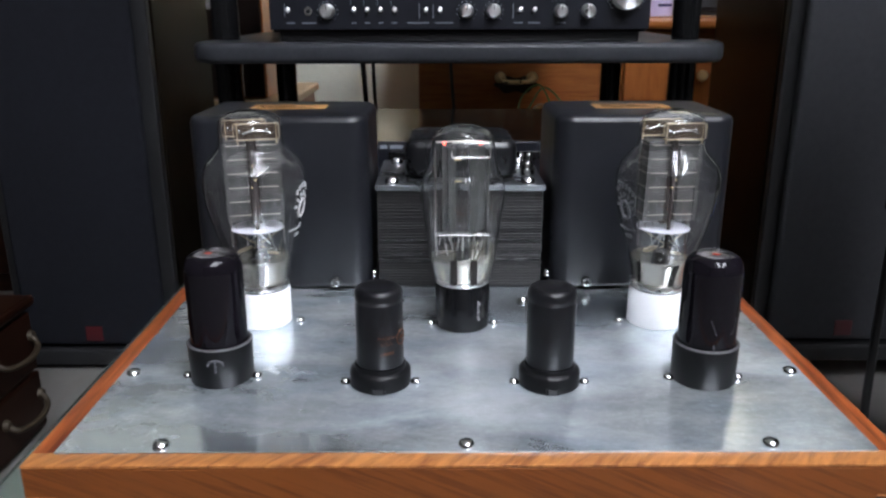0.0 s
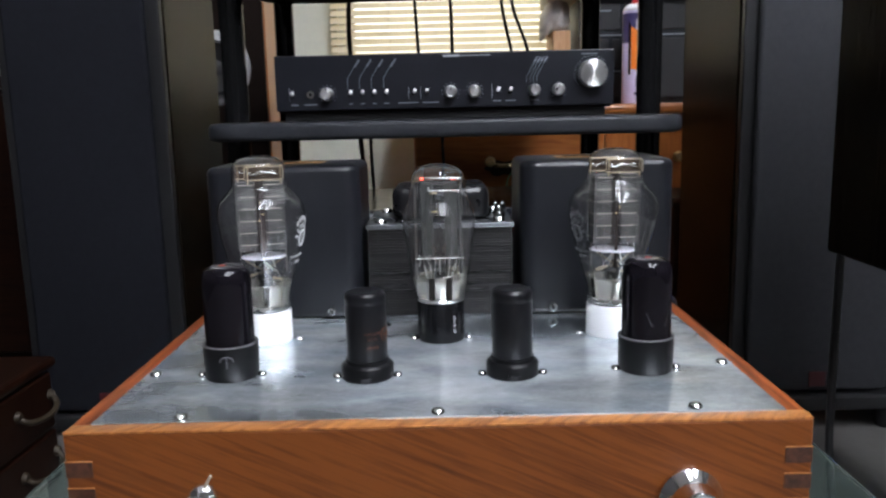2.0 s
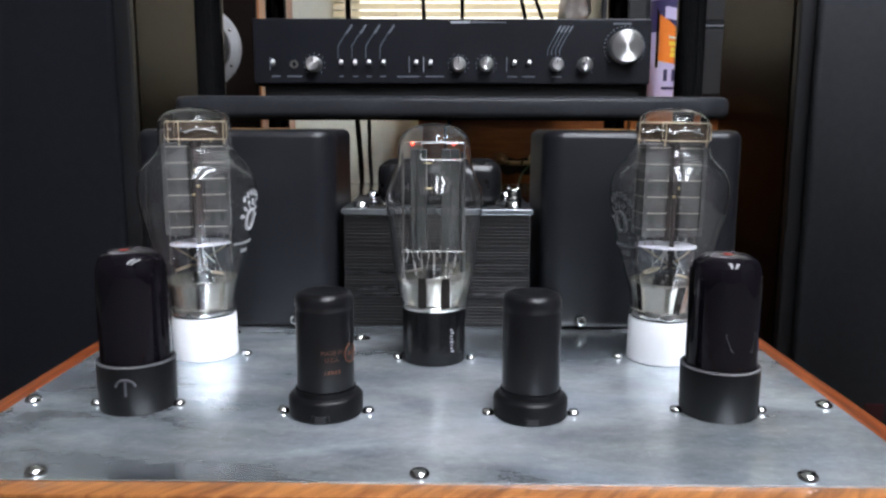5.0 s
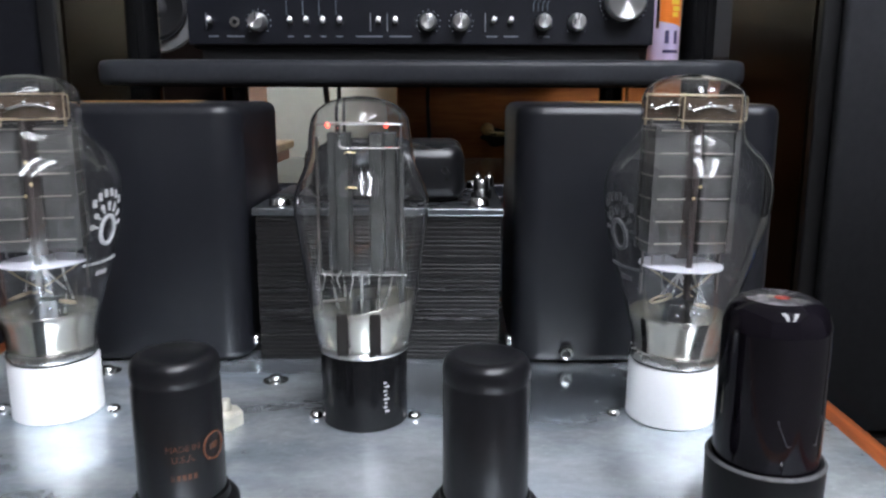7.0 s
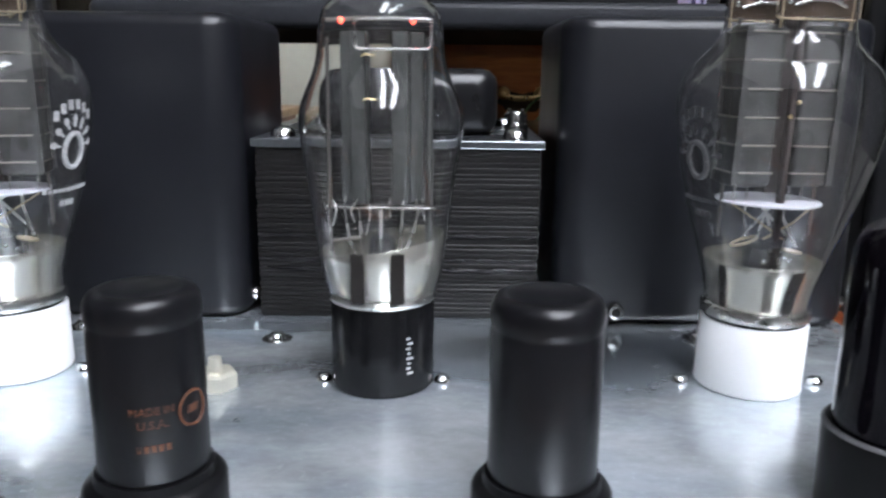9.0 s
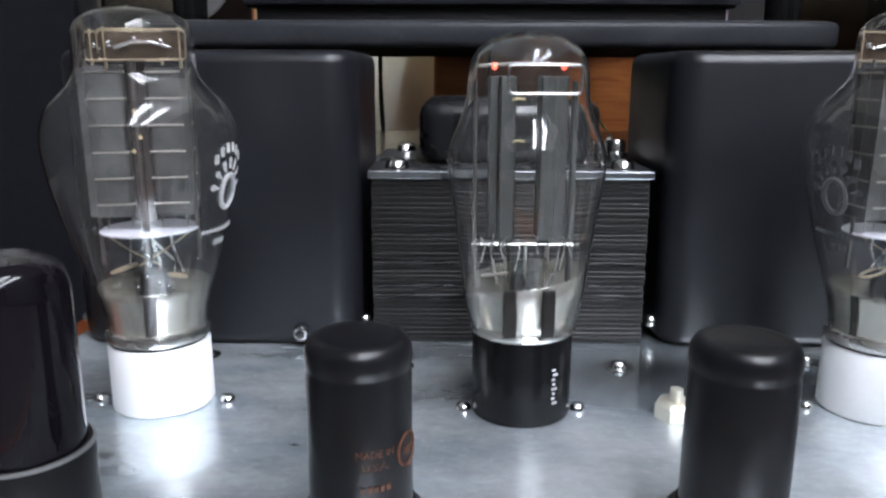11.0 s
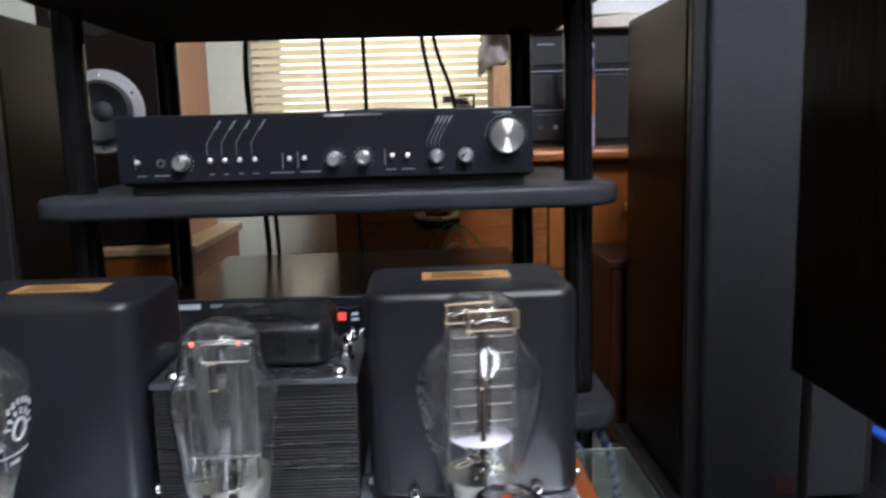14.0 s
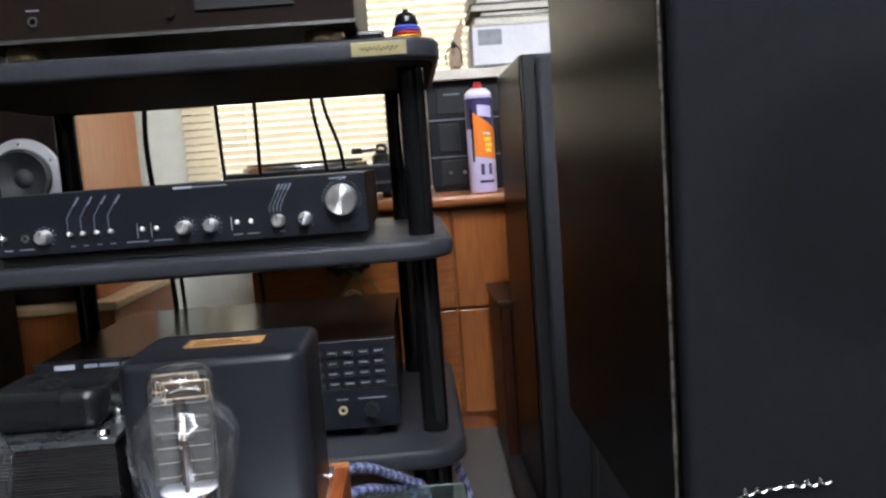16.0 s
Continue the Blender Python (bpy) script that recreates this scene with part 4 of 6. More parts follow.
for u0, u1 in ((470, 488), (503, 534), (612, 622), (641, 651), (670, 680), (698, 710), (733, 780), (793, 832), (965, 985), (996, 1022), (1058, 1078)):
    part("panel_print", silk(panel_x(u0), ROWZ - 0.0125, panel_x(u1), ROWZ - 0.0125, 0.0013), M_SILKD, pre)
part("panel_logo", silk(panel_x(845), 0.0775, panel_x(885), 0.0775, 0.0024), M_SILK, pre)
part("panel_print", silk(panel_x(888), 0.0775, panel_x(960), 0.0775, 0.0013), M_SILKD, pre)
part("panel_print", silk(panel_x(1182), 0.0762, panel_x(1220), 0.0762, 0.0014), M_SILKD, pre)
for u in (758, 788, 962):
    part("panel_line", silk(panel_x(u) + 0.0005, ROWZ - 0.008, panel_x(u) + 0.0005, ROWZ + 0.008, 0.0005), M_SILK, pre)
part("panel_line", silk(panel_x(467), ROWZ - 0.006, panel_x(467), ROWZ + 0.008, 0.0005), M_SILK, pre)
for u, r, n in ((560, 0.0112, 11), (862, 0.0108, 11), (920, 0.0108, 11), (1125, 0.0108, 2), (1207, 0.0215, 25)):
    z = 0.0520 if u == 1207 else ROWZ
    dots = []
    for i in range(n):
        a = radians(-135 + 270 * i / (n - 1))
        c = (panel_x(u) + r * math.sin(a), z + r * math.cos(a))
        dots.append(box(c[0] - 0.0005, c[0] + 0.0005, F0, F1, c[1] - 0.0005, c[1] + 0.0005))
    part("dial_marks", merge(*dots), M_SILK, pre)

# ---- receiver on the lower shelf ----
rec = thing("cd_receiver", (0.026, 0.634, 0.467), "black hi-fi receiver with rows of push buttons", "receiver")
part("case", box(-0.215, 0.215, 0.008, 0.34, 0.012, 0.122, 0.002), M_CASEG, rec)
part("front_panel", box(-0.215, 0.215, 0.0, 0.0078, 0.014, 0.124, 0.0015), M_PANEL, rec)
part("groove", box(-0.215, 0.2152, -0.0012, -0.0003, 0.062, 0.065), M_BLACK, rec)
for x, y in ((-0.18, 0.03), (0.18, 0.03), (-0.18, 0.3), (0.18, 0.3)):
    part("foot", lathe([(0, 0), (0.017, 0), (0.018, 0.0118), (0, 0.0118)], 20, (x, y, 0)), M_RUBBER, rec)
part("display_window", box(-0.10, 0.105, -0.0025, -0.0003, 0.068, 0.112, 0.0006), M_BELL, rec)
for i in range(5):
    for j in range(4):
        x, z = 0.121 + 0.0185 * i, 0.070 + 0.0128 * j
        b = part("button", box(x - 0.006, x + 0.006, -0.004, -0.0003, z - 0.0032, z + 0.0032, 0.0006), M_BLACK, rec)
        part("button_print", box(x - 0.0045, x + 0.0045, -0.0047, -0.0041, z + 0.0013, z + 0.0022), M_SILK, b)
part("headphone_jack", lathe([(0.0030, 0.0), (0.0030, 0.003), (0.0050, 0.003), (0.0056, 0)], 20, (0.147, -0.0003, 0.038), axis="y"), M_BRASS, rec, "brass-ringed jack", smooth=40)
part("knob", lathe([(0, 0.012), (0.008, 0.012), (0.009, 0)], 24, (0.182, -0.0003, 0.038), axis="y"), M_BLACK, rec, smooth=30)
part("switch", box(0.099, 0.111, -0.004, -0.0003, 0.036, 0.044, 0.001), M_STEEL, rec)
part("panel_print", box(0.14, 0.154, -0.0009, -0.0003, 0.0505, 0.0522), M_SILKD, rec)
part("panel_print", box(0.166, 0.20, -0.0009, -0.0003, 0.0505, 0.0522), M_SILKD, rec)
part("display_segments", box(-0.024, -0.006, -0.0034, -0.0027, 0.097, 0.106), M_REDGLOW, rec, "lit red display digits")
for z in (0.098, 0.104):
    part("display_segments", box(0.000, 0.008, -0.0034, -0.0027, z - 0.0015, z + 0.0015), M_SILK, rec)
part("panel_logo", box(-0.190, -0.166, -0.0009, -0.0003, 0.1145, 0.1205), M_SILK, rec, "pale maker's mark bar")
for x0, x1 in ((-0.155, -0.139), (-0.136, -0.114), (-0.110, -0.101), (-0.098, -0.082)):
    part("panel_print", box(x0, x1, -0.0009, -0.0003, 0.1155, 0.1198), M_SILKD, rec, "pale worn print")

# ---- disc player on the top shelf ----
cdp = thing("disc_player", (0.006, 0.572, 0.929), "dark brown-black disc player on brass feet, top shelf", "disc player")
part("case", box(-0.2, 0.222, 0.012, 0.36, 0.026, 0.13, 0.002), M_CASE, cdp)
part("front_panel", box(-0.2, 0.223, 0.0, 0.0118, 0.024, 0.13, 0.0015), M_CASE, cdp)
part("trim", box(-0.2, 0.223, -0.003, -0.0003, 0.0225, 0.0262), M_STEEL, cdp, "bright lower trim strip")
part("tray", box(0.055, 0.16, -0.003, -0.0003, 0.045, 0.075, 0.001), M_BLACK, cdp)
part("jack", lathe([(0.003, 0), (0.003, 0.003), (0.0055, 0.003), (0.006, 0)], 18, (-0.115, -0.0003, 0.044), axis="y"), M_STEEL, cdp, smooth=40)
part("panel_print", box(-0.122, -0.108, -0.0009, -0.0003, 0.055, 0.0565), M_SILKD, cdp)
part("button", lathe([(0, 0.004), (0.005, 0.004), (0.0055, 0)], 18, (0.028, -0.0003, 0.044), axis="y"), M_CASE, cdp, smooth=40)
for x, y in ((-0.145, 0.045), (0.185, 0.045), (-0.145, 0.32), (0.185, 0.32)):
    part("foot", lathe([(0, 0.0062), (0.021, 0.0062), (0.023, 0.009), (0.023, 0.017), (0.021, 0.0232), (0, 0.0232)], 28, (x, y, 0)), M_OLDBRASS, cdp, "brass foot", smooth=35)

# ---- cables behind the rack ----
for k, pts in enumerate((((0.036, 1.03, 0.96), (0.038, 1.02, 0.88), (0.040, 1.01, 0.78), (0.05, 0.99, 0.735)),
                         ((-0.028, 1.03, 0.96), (-0.024, 1.02, 0.88), (-0.018, 1.01, 0.78), (-0.012, 0.99, 0.735)),
                         ((0.125, 1.05, 0.97), (0.13, 1.04, 0.90), (0.145, 1.02, 0.82), (0.15, 1.0, 0.75)),
                         ((0.14, 1.06, 0.97), (0.15, 1.04, 0.90), (0.172, 1.02, 0.83), (0.18, 1.0, 0.75)),
                         ((-0.14, 1.04, 0.98), (-0.143, 1.02, 0.86), (-0.135, 1.02, 0.74), (-0.128, 1.03, 0.64), (-0.122, 1.02, 0.53)),
                         ((-0.11, 1.02, 0.735), (-0.112, 1.025, 0.66), (-0.108, 1.02, 0.58), (-0.10, 1.0, 0.53)),
                         ((0.02, 1.02, 0.735), (0.018, 1.03, 0.66), (0.024, 1.02, 0.58), (0.03, 1.0, 0.53)))):
    c = thing("cable", (-0.010, -0.006, -0.004), "thin black signal cable hanging behind the rack", "cable", "cables behind the rack")
    part("sheath", rod(curve_points(pts, 6), 0.0032 if k != 4 else 0.0042), M_RUBBER, c, smooth=60)
for k, (m, pts) in enumerate(((M_GREEN, ((0.15, 0.99, 0.60), (0.16, 1.02, 0.64), (0.19, 1.02, 0.66), (0.21, 1.0, 0.62), (0.20, 0.98, 0.592))),
                              (M_GREEN, ((0.14, 0.99, 0.595), (0.17, 1.01, 0.62), (0.20, 1.03, 0.655), (0.235, 1.01, 0.62), (0.24, 0.98, 0.57))),
                              (M_CREAM, ((0.16, 0.985, 0.60), (0.19, 1.0, 0.63), (0.225, 1.01, 0.60), (0.245, 0.985, 0.56), (0.235, 0.97, 0.52))),
                              (M_BRASS, ((0.165, 0.99, 0.612), (0.18, 1.0, 0.622), (0.2, 1.0, 0.625), (0.215, 0.99, 0.615))))):
    c = thing("antenna_wire", (-0.030, 0.022, -0.040), "thin loose green and cream wire behind the receiver", "wire", "loose wires")
    part("strand", rod(curve_points(pts, 6), 0.0016, 6), m, c, smooth=60)


# ---- tall loudspeakers beside the rack ----
def tall_speaker(x0, x1, y0, y1, z0, z1, cloth, name_label):
    """A veneered cabinet on a plinth with a proud cloth grille."""
    s = thing("floor_speaker", ((x0 + x1) / 2, y0, FLOOR), name_label, "loudspeaker", "tall loudspeakers")
    w, d = (x1 - x0) / 2, y1 - y0
    b0, b1 = z0 - FLOOR, z1 - FLOOR
    part("cabinet", box(-w, w, 0.018, d, b0, b1, 0.004), M_BLACKWOOD, s, "black ash veneer cabinet")
    part("baffle", slab(-w + 0.001, w - 0.001, 0.004, 0.0178, b0 + 0.002, b1 - 0.002, 0.003), M_BLACK, s)
    bm = box(-w + 0.018, w - 0.018, -0.012, 0.0038, b0 + 0.004, b1 - 0.004, 0.006, 3)
    g = part("grille", bm, cloth, s, "charcoal cloth grille", smooth=40)
    part("badge", box(-0.012, 0.012, -0.0145, -0.0122, b0 + 0.012, b0 + 0.034, 0.001), M_REDLOGO, g, "dark red badge")
    part("plinth", box(-w - 0.02, w + 0.02, -0.02, d, b0 - 0.024, b0 - 0.0005, 0.004), M_BLACK, s, "black plinth")
    for fx in (-w + 0.01, w - 0.01):
        for fy in (0.0, d - 0.03):
            part("foot", lathe([(0, 0), (0.012, 0), (0.015, 0.012), (0.015, b0 - 0.0245), (0, b0 - 0.0245)], 20, (fx, fy, 0)), M_RUBBER, s, smooth=40)
    return s


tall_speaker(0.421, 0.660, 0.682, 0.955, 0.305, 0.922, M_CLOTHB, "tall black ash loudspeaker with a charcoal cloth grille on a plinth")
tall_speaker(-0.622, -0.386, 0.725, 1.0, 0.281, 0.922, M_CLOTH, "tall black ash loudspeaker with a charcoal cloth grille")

# ---- near loudspeaker on its stand ----
AX0, AX1, AY0, AY1, AZ0, AZ1 = 0.404, 0.618, 0.095, 0.390, 0.567, 0.975
near = thing("standmount_speaker", (AX0, AY0, AZ0), "black veneer stand-mounted loudspeaker with a cloth grille and worn edge", "loudspeaker")
part("cabinet", box(0, AX1 - AX0, 0.0, AY1 - AY0, 0, AZ1 - AZ0, 0.003), M_BLACKWOOD, near, "black ash veneer cabinet with a chipped edge")
bm = box(-0.0006, 0.0012, -0.0008, 0.0014, 0.004, AZ1 - AZ0 - 0.03)
bmesh.ops.subdivide_edges(bm, edges=[e for e in bm.edges if abs(e.verts[0].co.z - e.verts[1].co.z) > 0.1], cuts=90)
for v in bm.verts:
    k = max(0.0, 0.35 + 0.9 * noise.noise(Vector((1, 2, v.co.z * 60))))
    if v.co.x > 0.0003:
        v.co.x = 0.0001 + 0.0006 * k
    if v.co.y > 0.0003:
        v.co.y = 0.0001 + 0.0012 * k
part("chipped_edge", bm, M_WORN, near, "pale chipped front edge")
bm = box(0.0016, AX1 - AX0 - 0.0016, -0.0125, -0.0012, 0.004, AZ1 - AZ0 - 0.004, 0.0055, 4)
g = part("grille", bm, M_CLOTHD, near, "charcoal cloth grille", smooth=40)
pts = []
for i in range(90):
    u = i / 89
    pts.append((0.021 + 0.052 * u + 0.0012 * math.cos(u * 50), -0.0145, 0.0530 + ((0.0014 + 0.0008 * math.sin(u * 9)) * math.sin(u * 50) if u > 0.2 else -0.009 + 0.058 * u) + 0.003 * u))
part("script_logo", rod(pts, 0.0008, 6), M_STEEL, g, "silver script emblem", smooth=60)
stand = thing("speaker_stand", (AX0 + 0.13, 0.25, FLOOR), "black metal loudspeaker stand", "speaker stand")
part("top_plate", box(-0.06, 0.06, -0.09, 0.09, AZ0 - FLOOR - 0.008, AZ0 - FLOOR - 0.0003, 0.001), M_BLACK, stand)
part("pillar", lathe([(0, 0.0122), (0.025, 0.0122), (0.025, AZ0 - FLOOR - 0.0082), (0, AZ0 - FLOOR - 0.0082)], 28, (0.03, 0, 0)), M_BLACK, stand, smooth=40)
part("base_plate", box(-0.07, 0.12, -0.12, 0.12, 0, 0.012, 0.002), M_BLACK, stand)
c = thing("speaker_cable", (0, 0, 0), "black loudspeaker cable hanging from the cabinet", "cable")
part("sheath", rod(curve_points([(0.43, 0.401, 0.60), (0.43, 0.409, 0.57), (0.427, 0.405, 0.50), (0.420, 0.392, 0.42), (0.415, 0.377, 0.34), (0.42, 0.357, 0.258), (0.47, 0.337, 0.256)], 6), 0.0042), M_RUBBER, c, smooth=60)

# ---- dark chest beside the amplifier ----
chest = thing("chest_of_drawers", (-0.500, 0.20, FLOOR), "dark mahogany chest with curved brass drawer handles", "chest")
part("body", box(-0.34, -0.008, 0.0, 0.352, 0.0, 0.158, 0.004), M_CHEST, chest)
part("top", box(-0.345, 0.004, -0.008, 0.360, 0.1585, 0.172, 0.005), M_CHESTTOP, chest, "polished dark top")
for z0, z1 in ((0.006, 0.078), (0.082, 0.154)):
    f = part("drawer_front", box(-0.0078, 0.001, 0.004, 0.348, z0, z1, 0.003), M_CHEST, chest)
    zm = (z0 + z1) / 2 + 0.003
    part("handle", rod(curve_points([(0.001, 0.262, zm + 0.004), (0.012, 0.268, zm - 0.004), (0.017, 0.29, zm - 0.008), (0.017, 0.315, zm - 0.008), (0.012, 0.334, zm - 0.003), (0.001, 0.340, zm + 0.008)], 6), 0.0036), M_DULLGOLD, f, "dull brass curved handle", smooth=60)
    for y in (0.262, 0.340):
        part("rosette", lathe([(0, 0.006), (0.005, 0.005), (0.007, 0.001), (0.007, 0)], 16, (0.001, y, zm + 0.005), axis="x"), M_DULLGOLD, f, smooth=50)

# ---- glass table ----
table = thing("glass_table", (0, 0, FLOOR), "low clear glass table with thick greenish edges", "table")
GZ = 0.44 - FLOOR
part("top", box(-0.312, 0.312, -0.06, 0.546, GZ - 0.010, GZ, 0.002), M_TABLE, table, "thick clear glass top", shadow=False)
for x in (-0.19, 0.19):
    for y in (0.02, 0.38):
        part("leg", lathe([(0, 0), (0.018, 0), (0.018, GZ - 0.0142), (0, GZ - 0.0142)], 24, (x, y, 0)), M_POST, table, smooth=40)
        part("pad", lathe([(0, GZ - 0.014), (0.022, GZ - 0.014), (0.022, GZ - 0.0103), (0, GZ - 0.0103)], 24, (x, y, 0)), M_BLACK, table, smooth=40)


def twisted_cable(pts):
    """Four thin cores twisted round the run of the cable, two blue and two pale."""
    run = curve_points(pts, 24)
    c = thing("braided_cable", (0, 0, 0), "thick blue and white braided cable behind the amplifier", "cable", "braided cables")
    for k, m in enumerate((M_BRAID, M_BRAIDW, M_BRAID, M_BRAIDB)):
        line, length = [], 0.0
        for i, p in enumerate(run):
            d = (run[min(i + 1, len(run) - 1)] - run[max(i - 1, 0)]).normalized()
            if i:
                length += (p - run[i - 1]).length
            q, a = d.to_track_quat("Z", "Y"), length * 2 * math.pi / 0.014 + k * math.pi / 2
            line.append(p + q @ Vector((0.0030 * math.cos(a), 0.0030 * math.sin(a), 0)))
        part("core", rod(line, 0.0027, 8), m, c, smooth=60)


for pts in (((0.13, 0.360, 0.515), (0.17, 0.41, 0.512), (0.206, 0.45, 0.504), (0.232, 0.50, 0.474), (0.252, 0.535, 0.449), (0.264, 0.556, 0.43), (0.275, 0.58, 0.36), (0.29, 0.60, 0.258)),
            ((0.13, 0.360, 0.49), (0.165, 0.40, 0.487), (0.205, 0.45, 0.481), (0.225, 0.50, 0.458), (0.24, 0.53, 0.4465), (0.250, 0.554, 0.43), (0.258, 0.575, 0.36), (0.27, 0.60, 0.258)),
            ((0.24, 0.80, 0.432), (0.27, 0.72, 0.433), (0.295, 0.66, 0.432), (0.308, 0.645, 0.415), (0.318, 0.635, 0.385), (0.325, 0.625, 0.32), (0.32, 0.61, 0.263), (0.28, 0.60, 0.2585))):
    twisted_cable(pts)

# ---- bag behind the tall loudspeaker ----
bag = thing("black_bag", (0.675, 0.70, FLOOR), "black bag with bright blue straps on the floor", "bag")
part("body", slab(0, 0.20, 0.01, 0.17, 0, 0.15, 0.03, 0.02), M_RUBBER, bag, "dull black fabric body", smooth=50)
for x, z in ((-0.012, 0.135), (0.0, 0.175)):
    part("strap", rod(curve_points([(x, 0.0, z), (x + 0.03, -0.004, z - 0.02), (x + 0.08, -0.004, z - 0.06), (x + 0.13, 0.004, z - 0.09)], 6), 0.007, 8), M_STRAP, bag, "bright blue strap", smooth=60)

# ---- low dark cupboard in the corner ----
cup = thing("dark_cupboard", (-1.35, 1.02, FLOOR), "dark brown cupboard against the pale wall", "cupboard")
part("body", box(0, 0.64, 0.01, 0.45, 0, 0.53, 0.004), M_CHEST, cup)
part("top", box(-0.01, 0.655, -0.01, 0.46, 0.5305, 0.552, 0.005), M_CHEST, cup)
for x in (0.01, 0.325):
    d = part("door", box(x, x + 0.305, -0.008, 0.0098, 0.04, 0.52, 0.004), M_CHEST, cup)
    part("knob", lathe([(0, 0.02), (0.009, 0.018), (0.005, 0.006), (0.005, 0)], 16, (x + (0.28 if x < 0.1 else 0.025), -0.0081, 0.3), axis="y"), M_DULLGOLD, d, smooth=50)


# ---- valve amplifier ----
PZ = 0.55
AMPX = 0.002
amp = thing("valve_amplifier", (AMPX, 0.0, 0.44), "hardwood-boxed valve amplifier with an aluminium top plate", "amplifier")
B0, B1 = -0.2045, 0.2045
ZT = PZ - 0.44
YF, YB, TH = -0.0065, 0.352, 0.0115
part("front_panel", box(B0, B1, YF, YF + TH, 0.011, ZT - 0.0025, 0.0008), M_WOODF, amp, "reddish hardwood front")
part("rear_panel", box(B0, B1, YB - TH, YB, 0.011, ZT - 0.0025, 0.0008), M_WOODF, amp)
for x0, x1 in ((B0, B0 + TH), (B1 - TH, B1)):
    part("side_panel", box(x0, x1, YF + TH + 0.0002, YB - TH - 0.0002, 0.011, ZT - 0.0025, 0.0008), M_WOODS, amp)
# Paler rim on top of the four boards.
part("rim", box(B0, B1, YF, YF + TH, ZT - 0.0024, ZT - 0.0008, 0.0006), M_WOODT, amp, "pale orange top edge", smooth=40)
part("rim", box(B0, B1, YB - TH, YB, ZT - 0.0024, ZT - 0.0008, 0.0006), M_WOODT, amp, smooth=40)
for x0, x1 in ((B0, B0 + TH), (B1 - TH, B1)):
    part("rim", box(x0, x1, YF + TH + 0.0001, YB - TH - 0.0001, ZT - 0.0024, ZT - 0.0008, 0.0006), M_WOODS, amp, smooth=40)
for z0, z1 in ((0.083, 0.092), (0.068, 0.0765), (0.053, 0.0615), (0.038, 0.0465), (0.023, 0.0315)):
    for x0, x1 in ((B0 - 0.0002, B0 + 0.0148), (B1 - 0.0148, B1 + 0.0002)):
        f = part("finger_joint", box(x0, x1, YF - 0.0004, YF + 0.012, z0, z1, 0.0002), M_END, amp, "darker end-grain finger joint")
        part("glue_line", box(x0, x1, YF - 0.00045, YF, z1, z1 + 0.0006), M_WOODT, f)
for x in (B0 + 0.03, B1 - 0.03):
    for y in (0.03, 0.31):
        part("foot", lathe([(0, 0), (0.014, 0), (0.016, 0.0108), (0, 0.0108)], 20, (x, y, 0)), M_RUBBER, amp)
part("floor_board", box(B0 + TH, B1 - TH, YF + TH, YB - TH, 0.0112, 0.014), M_CHEST, amp)
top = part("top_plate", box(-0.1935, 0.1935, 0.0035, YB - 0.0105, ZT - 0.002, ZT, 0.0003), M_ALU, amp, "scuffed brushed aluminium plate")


def pan_screw(parent, x, y, z, r=0.0042, name="screw"):
    s = part(name, lathe([(0, 0.0026), (r * 0.5, 0.0025), (r * 0.85, 0.0017), (r, 0.0003), (r, 0.0)], 20, (x, y, z)), M_CHROME, parent, smooth=60)
    part("slot", box(x - r * 0.6, x + r * 0.6, y - r * 0.1, y + r * 0.1, z + 0.0022, z + 0.00275), M_BLACK, s)
    return s


for x, y in ((-0.145, 0.0), (0.0, 0.0), (0.145, 0.0)):
    pan_screw(top, x, y + 0.0095, ZT + 0.0001)
for x, y in ((-0.1865, 0.086), (0.1865, 0.086), (-0.1865, 0.25), (0.1865, 0.25)):
    pan_screw(top, x, y, ZT + 0.0001)
for x, y in ((-0.044, 0.198), (0.046, 0.199), (-0.127, 0.209), (0.125, 0.206)):
    w = part("washer", lathe([(0, 0.0005), (0.006, 0.0005), (0.006, 0)], 20, (x, y, ZT + 0.0001)), M_STEEL, top)
    pan_screw(w, x, y, ZT + 0.0006, 0.0036)
for x, y in ((-0.193, 0.078),):
    part("rivet", lathe([(0, 0.0012), (0.0014, 0.0009), (0.0016, 0)], 12, (x + 0.003, y - 0.006, ZT + 0.0001)), M_CHROME, top)


def hex_bolt(x, y):
    bm = lathe([(0, 0.0060), (0.0062, 0.0060), (0.0074, 0.0050), (0.0074, 0.0)], 6, (x, y, ZT + 0.0001))
    b = part("bolt", bm, M_NUT, top, "hexagon nut on a stud")
    part("stud", lathe([(0, 0.0108), (0.0022, 0.0105), (0.0026, 0.0061)], 14, (x, y, ZT + 0.0001)), M_NUT, b, smooth=40)


hex_bolt(-0.054, 0.150)
hex_bolt(0.056, 0.152)


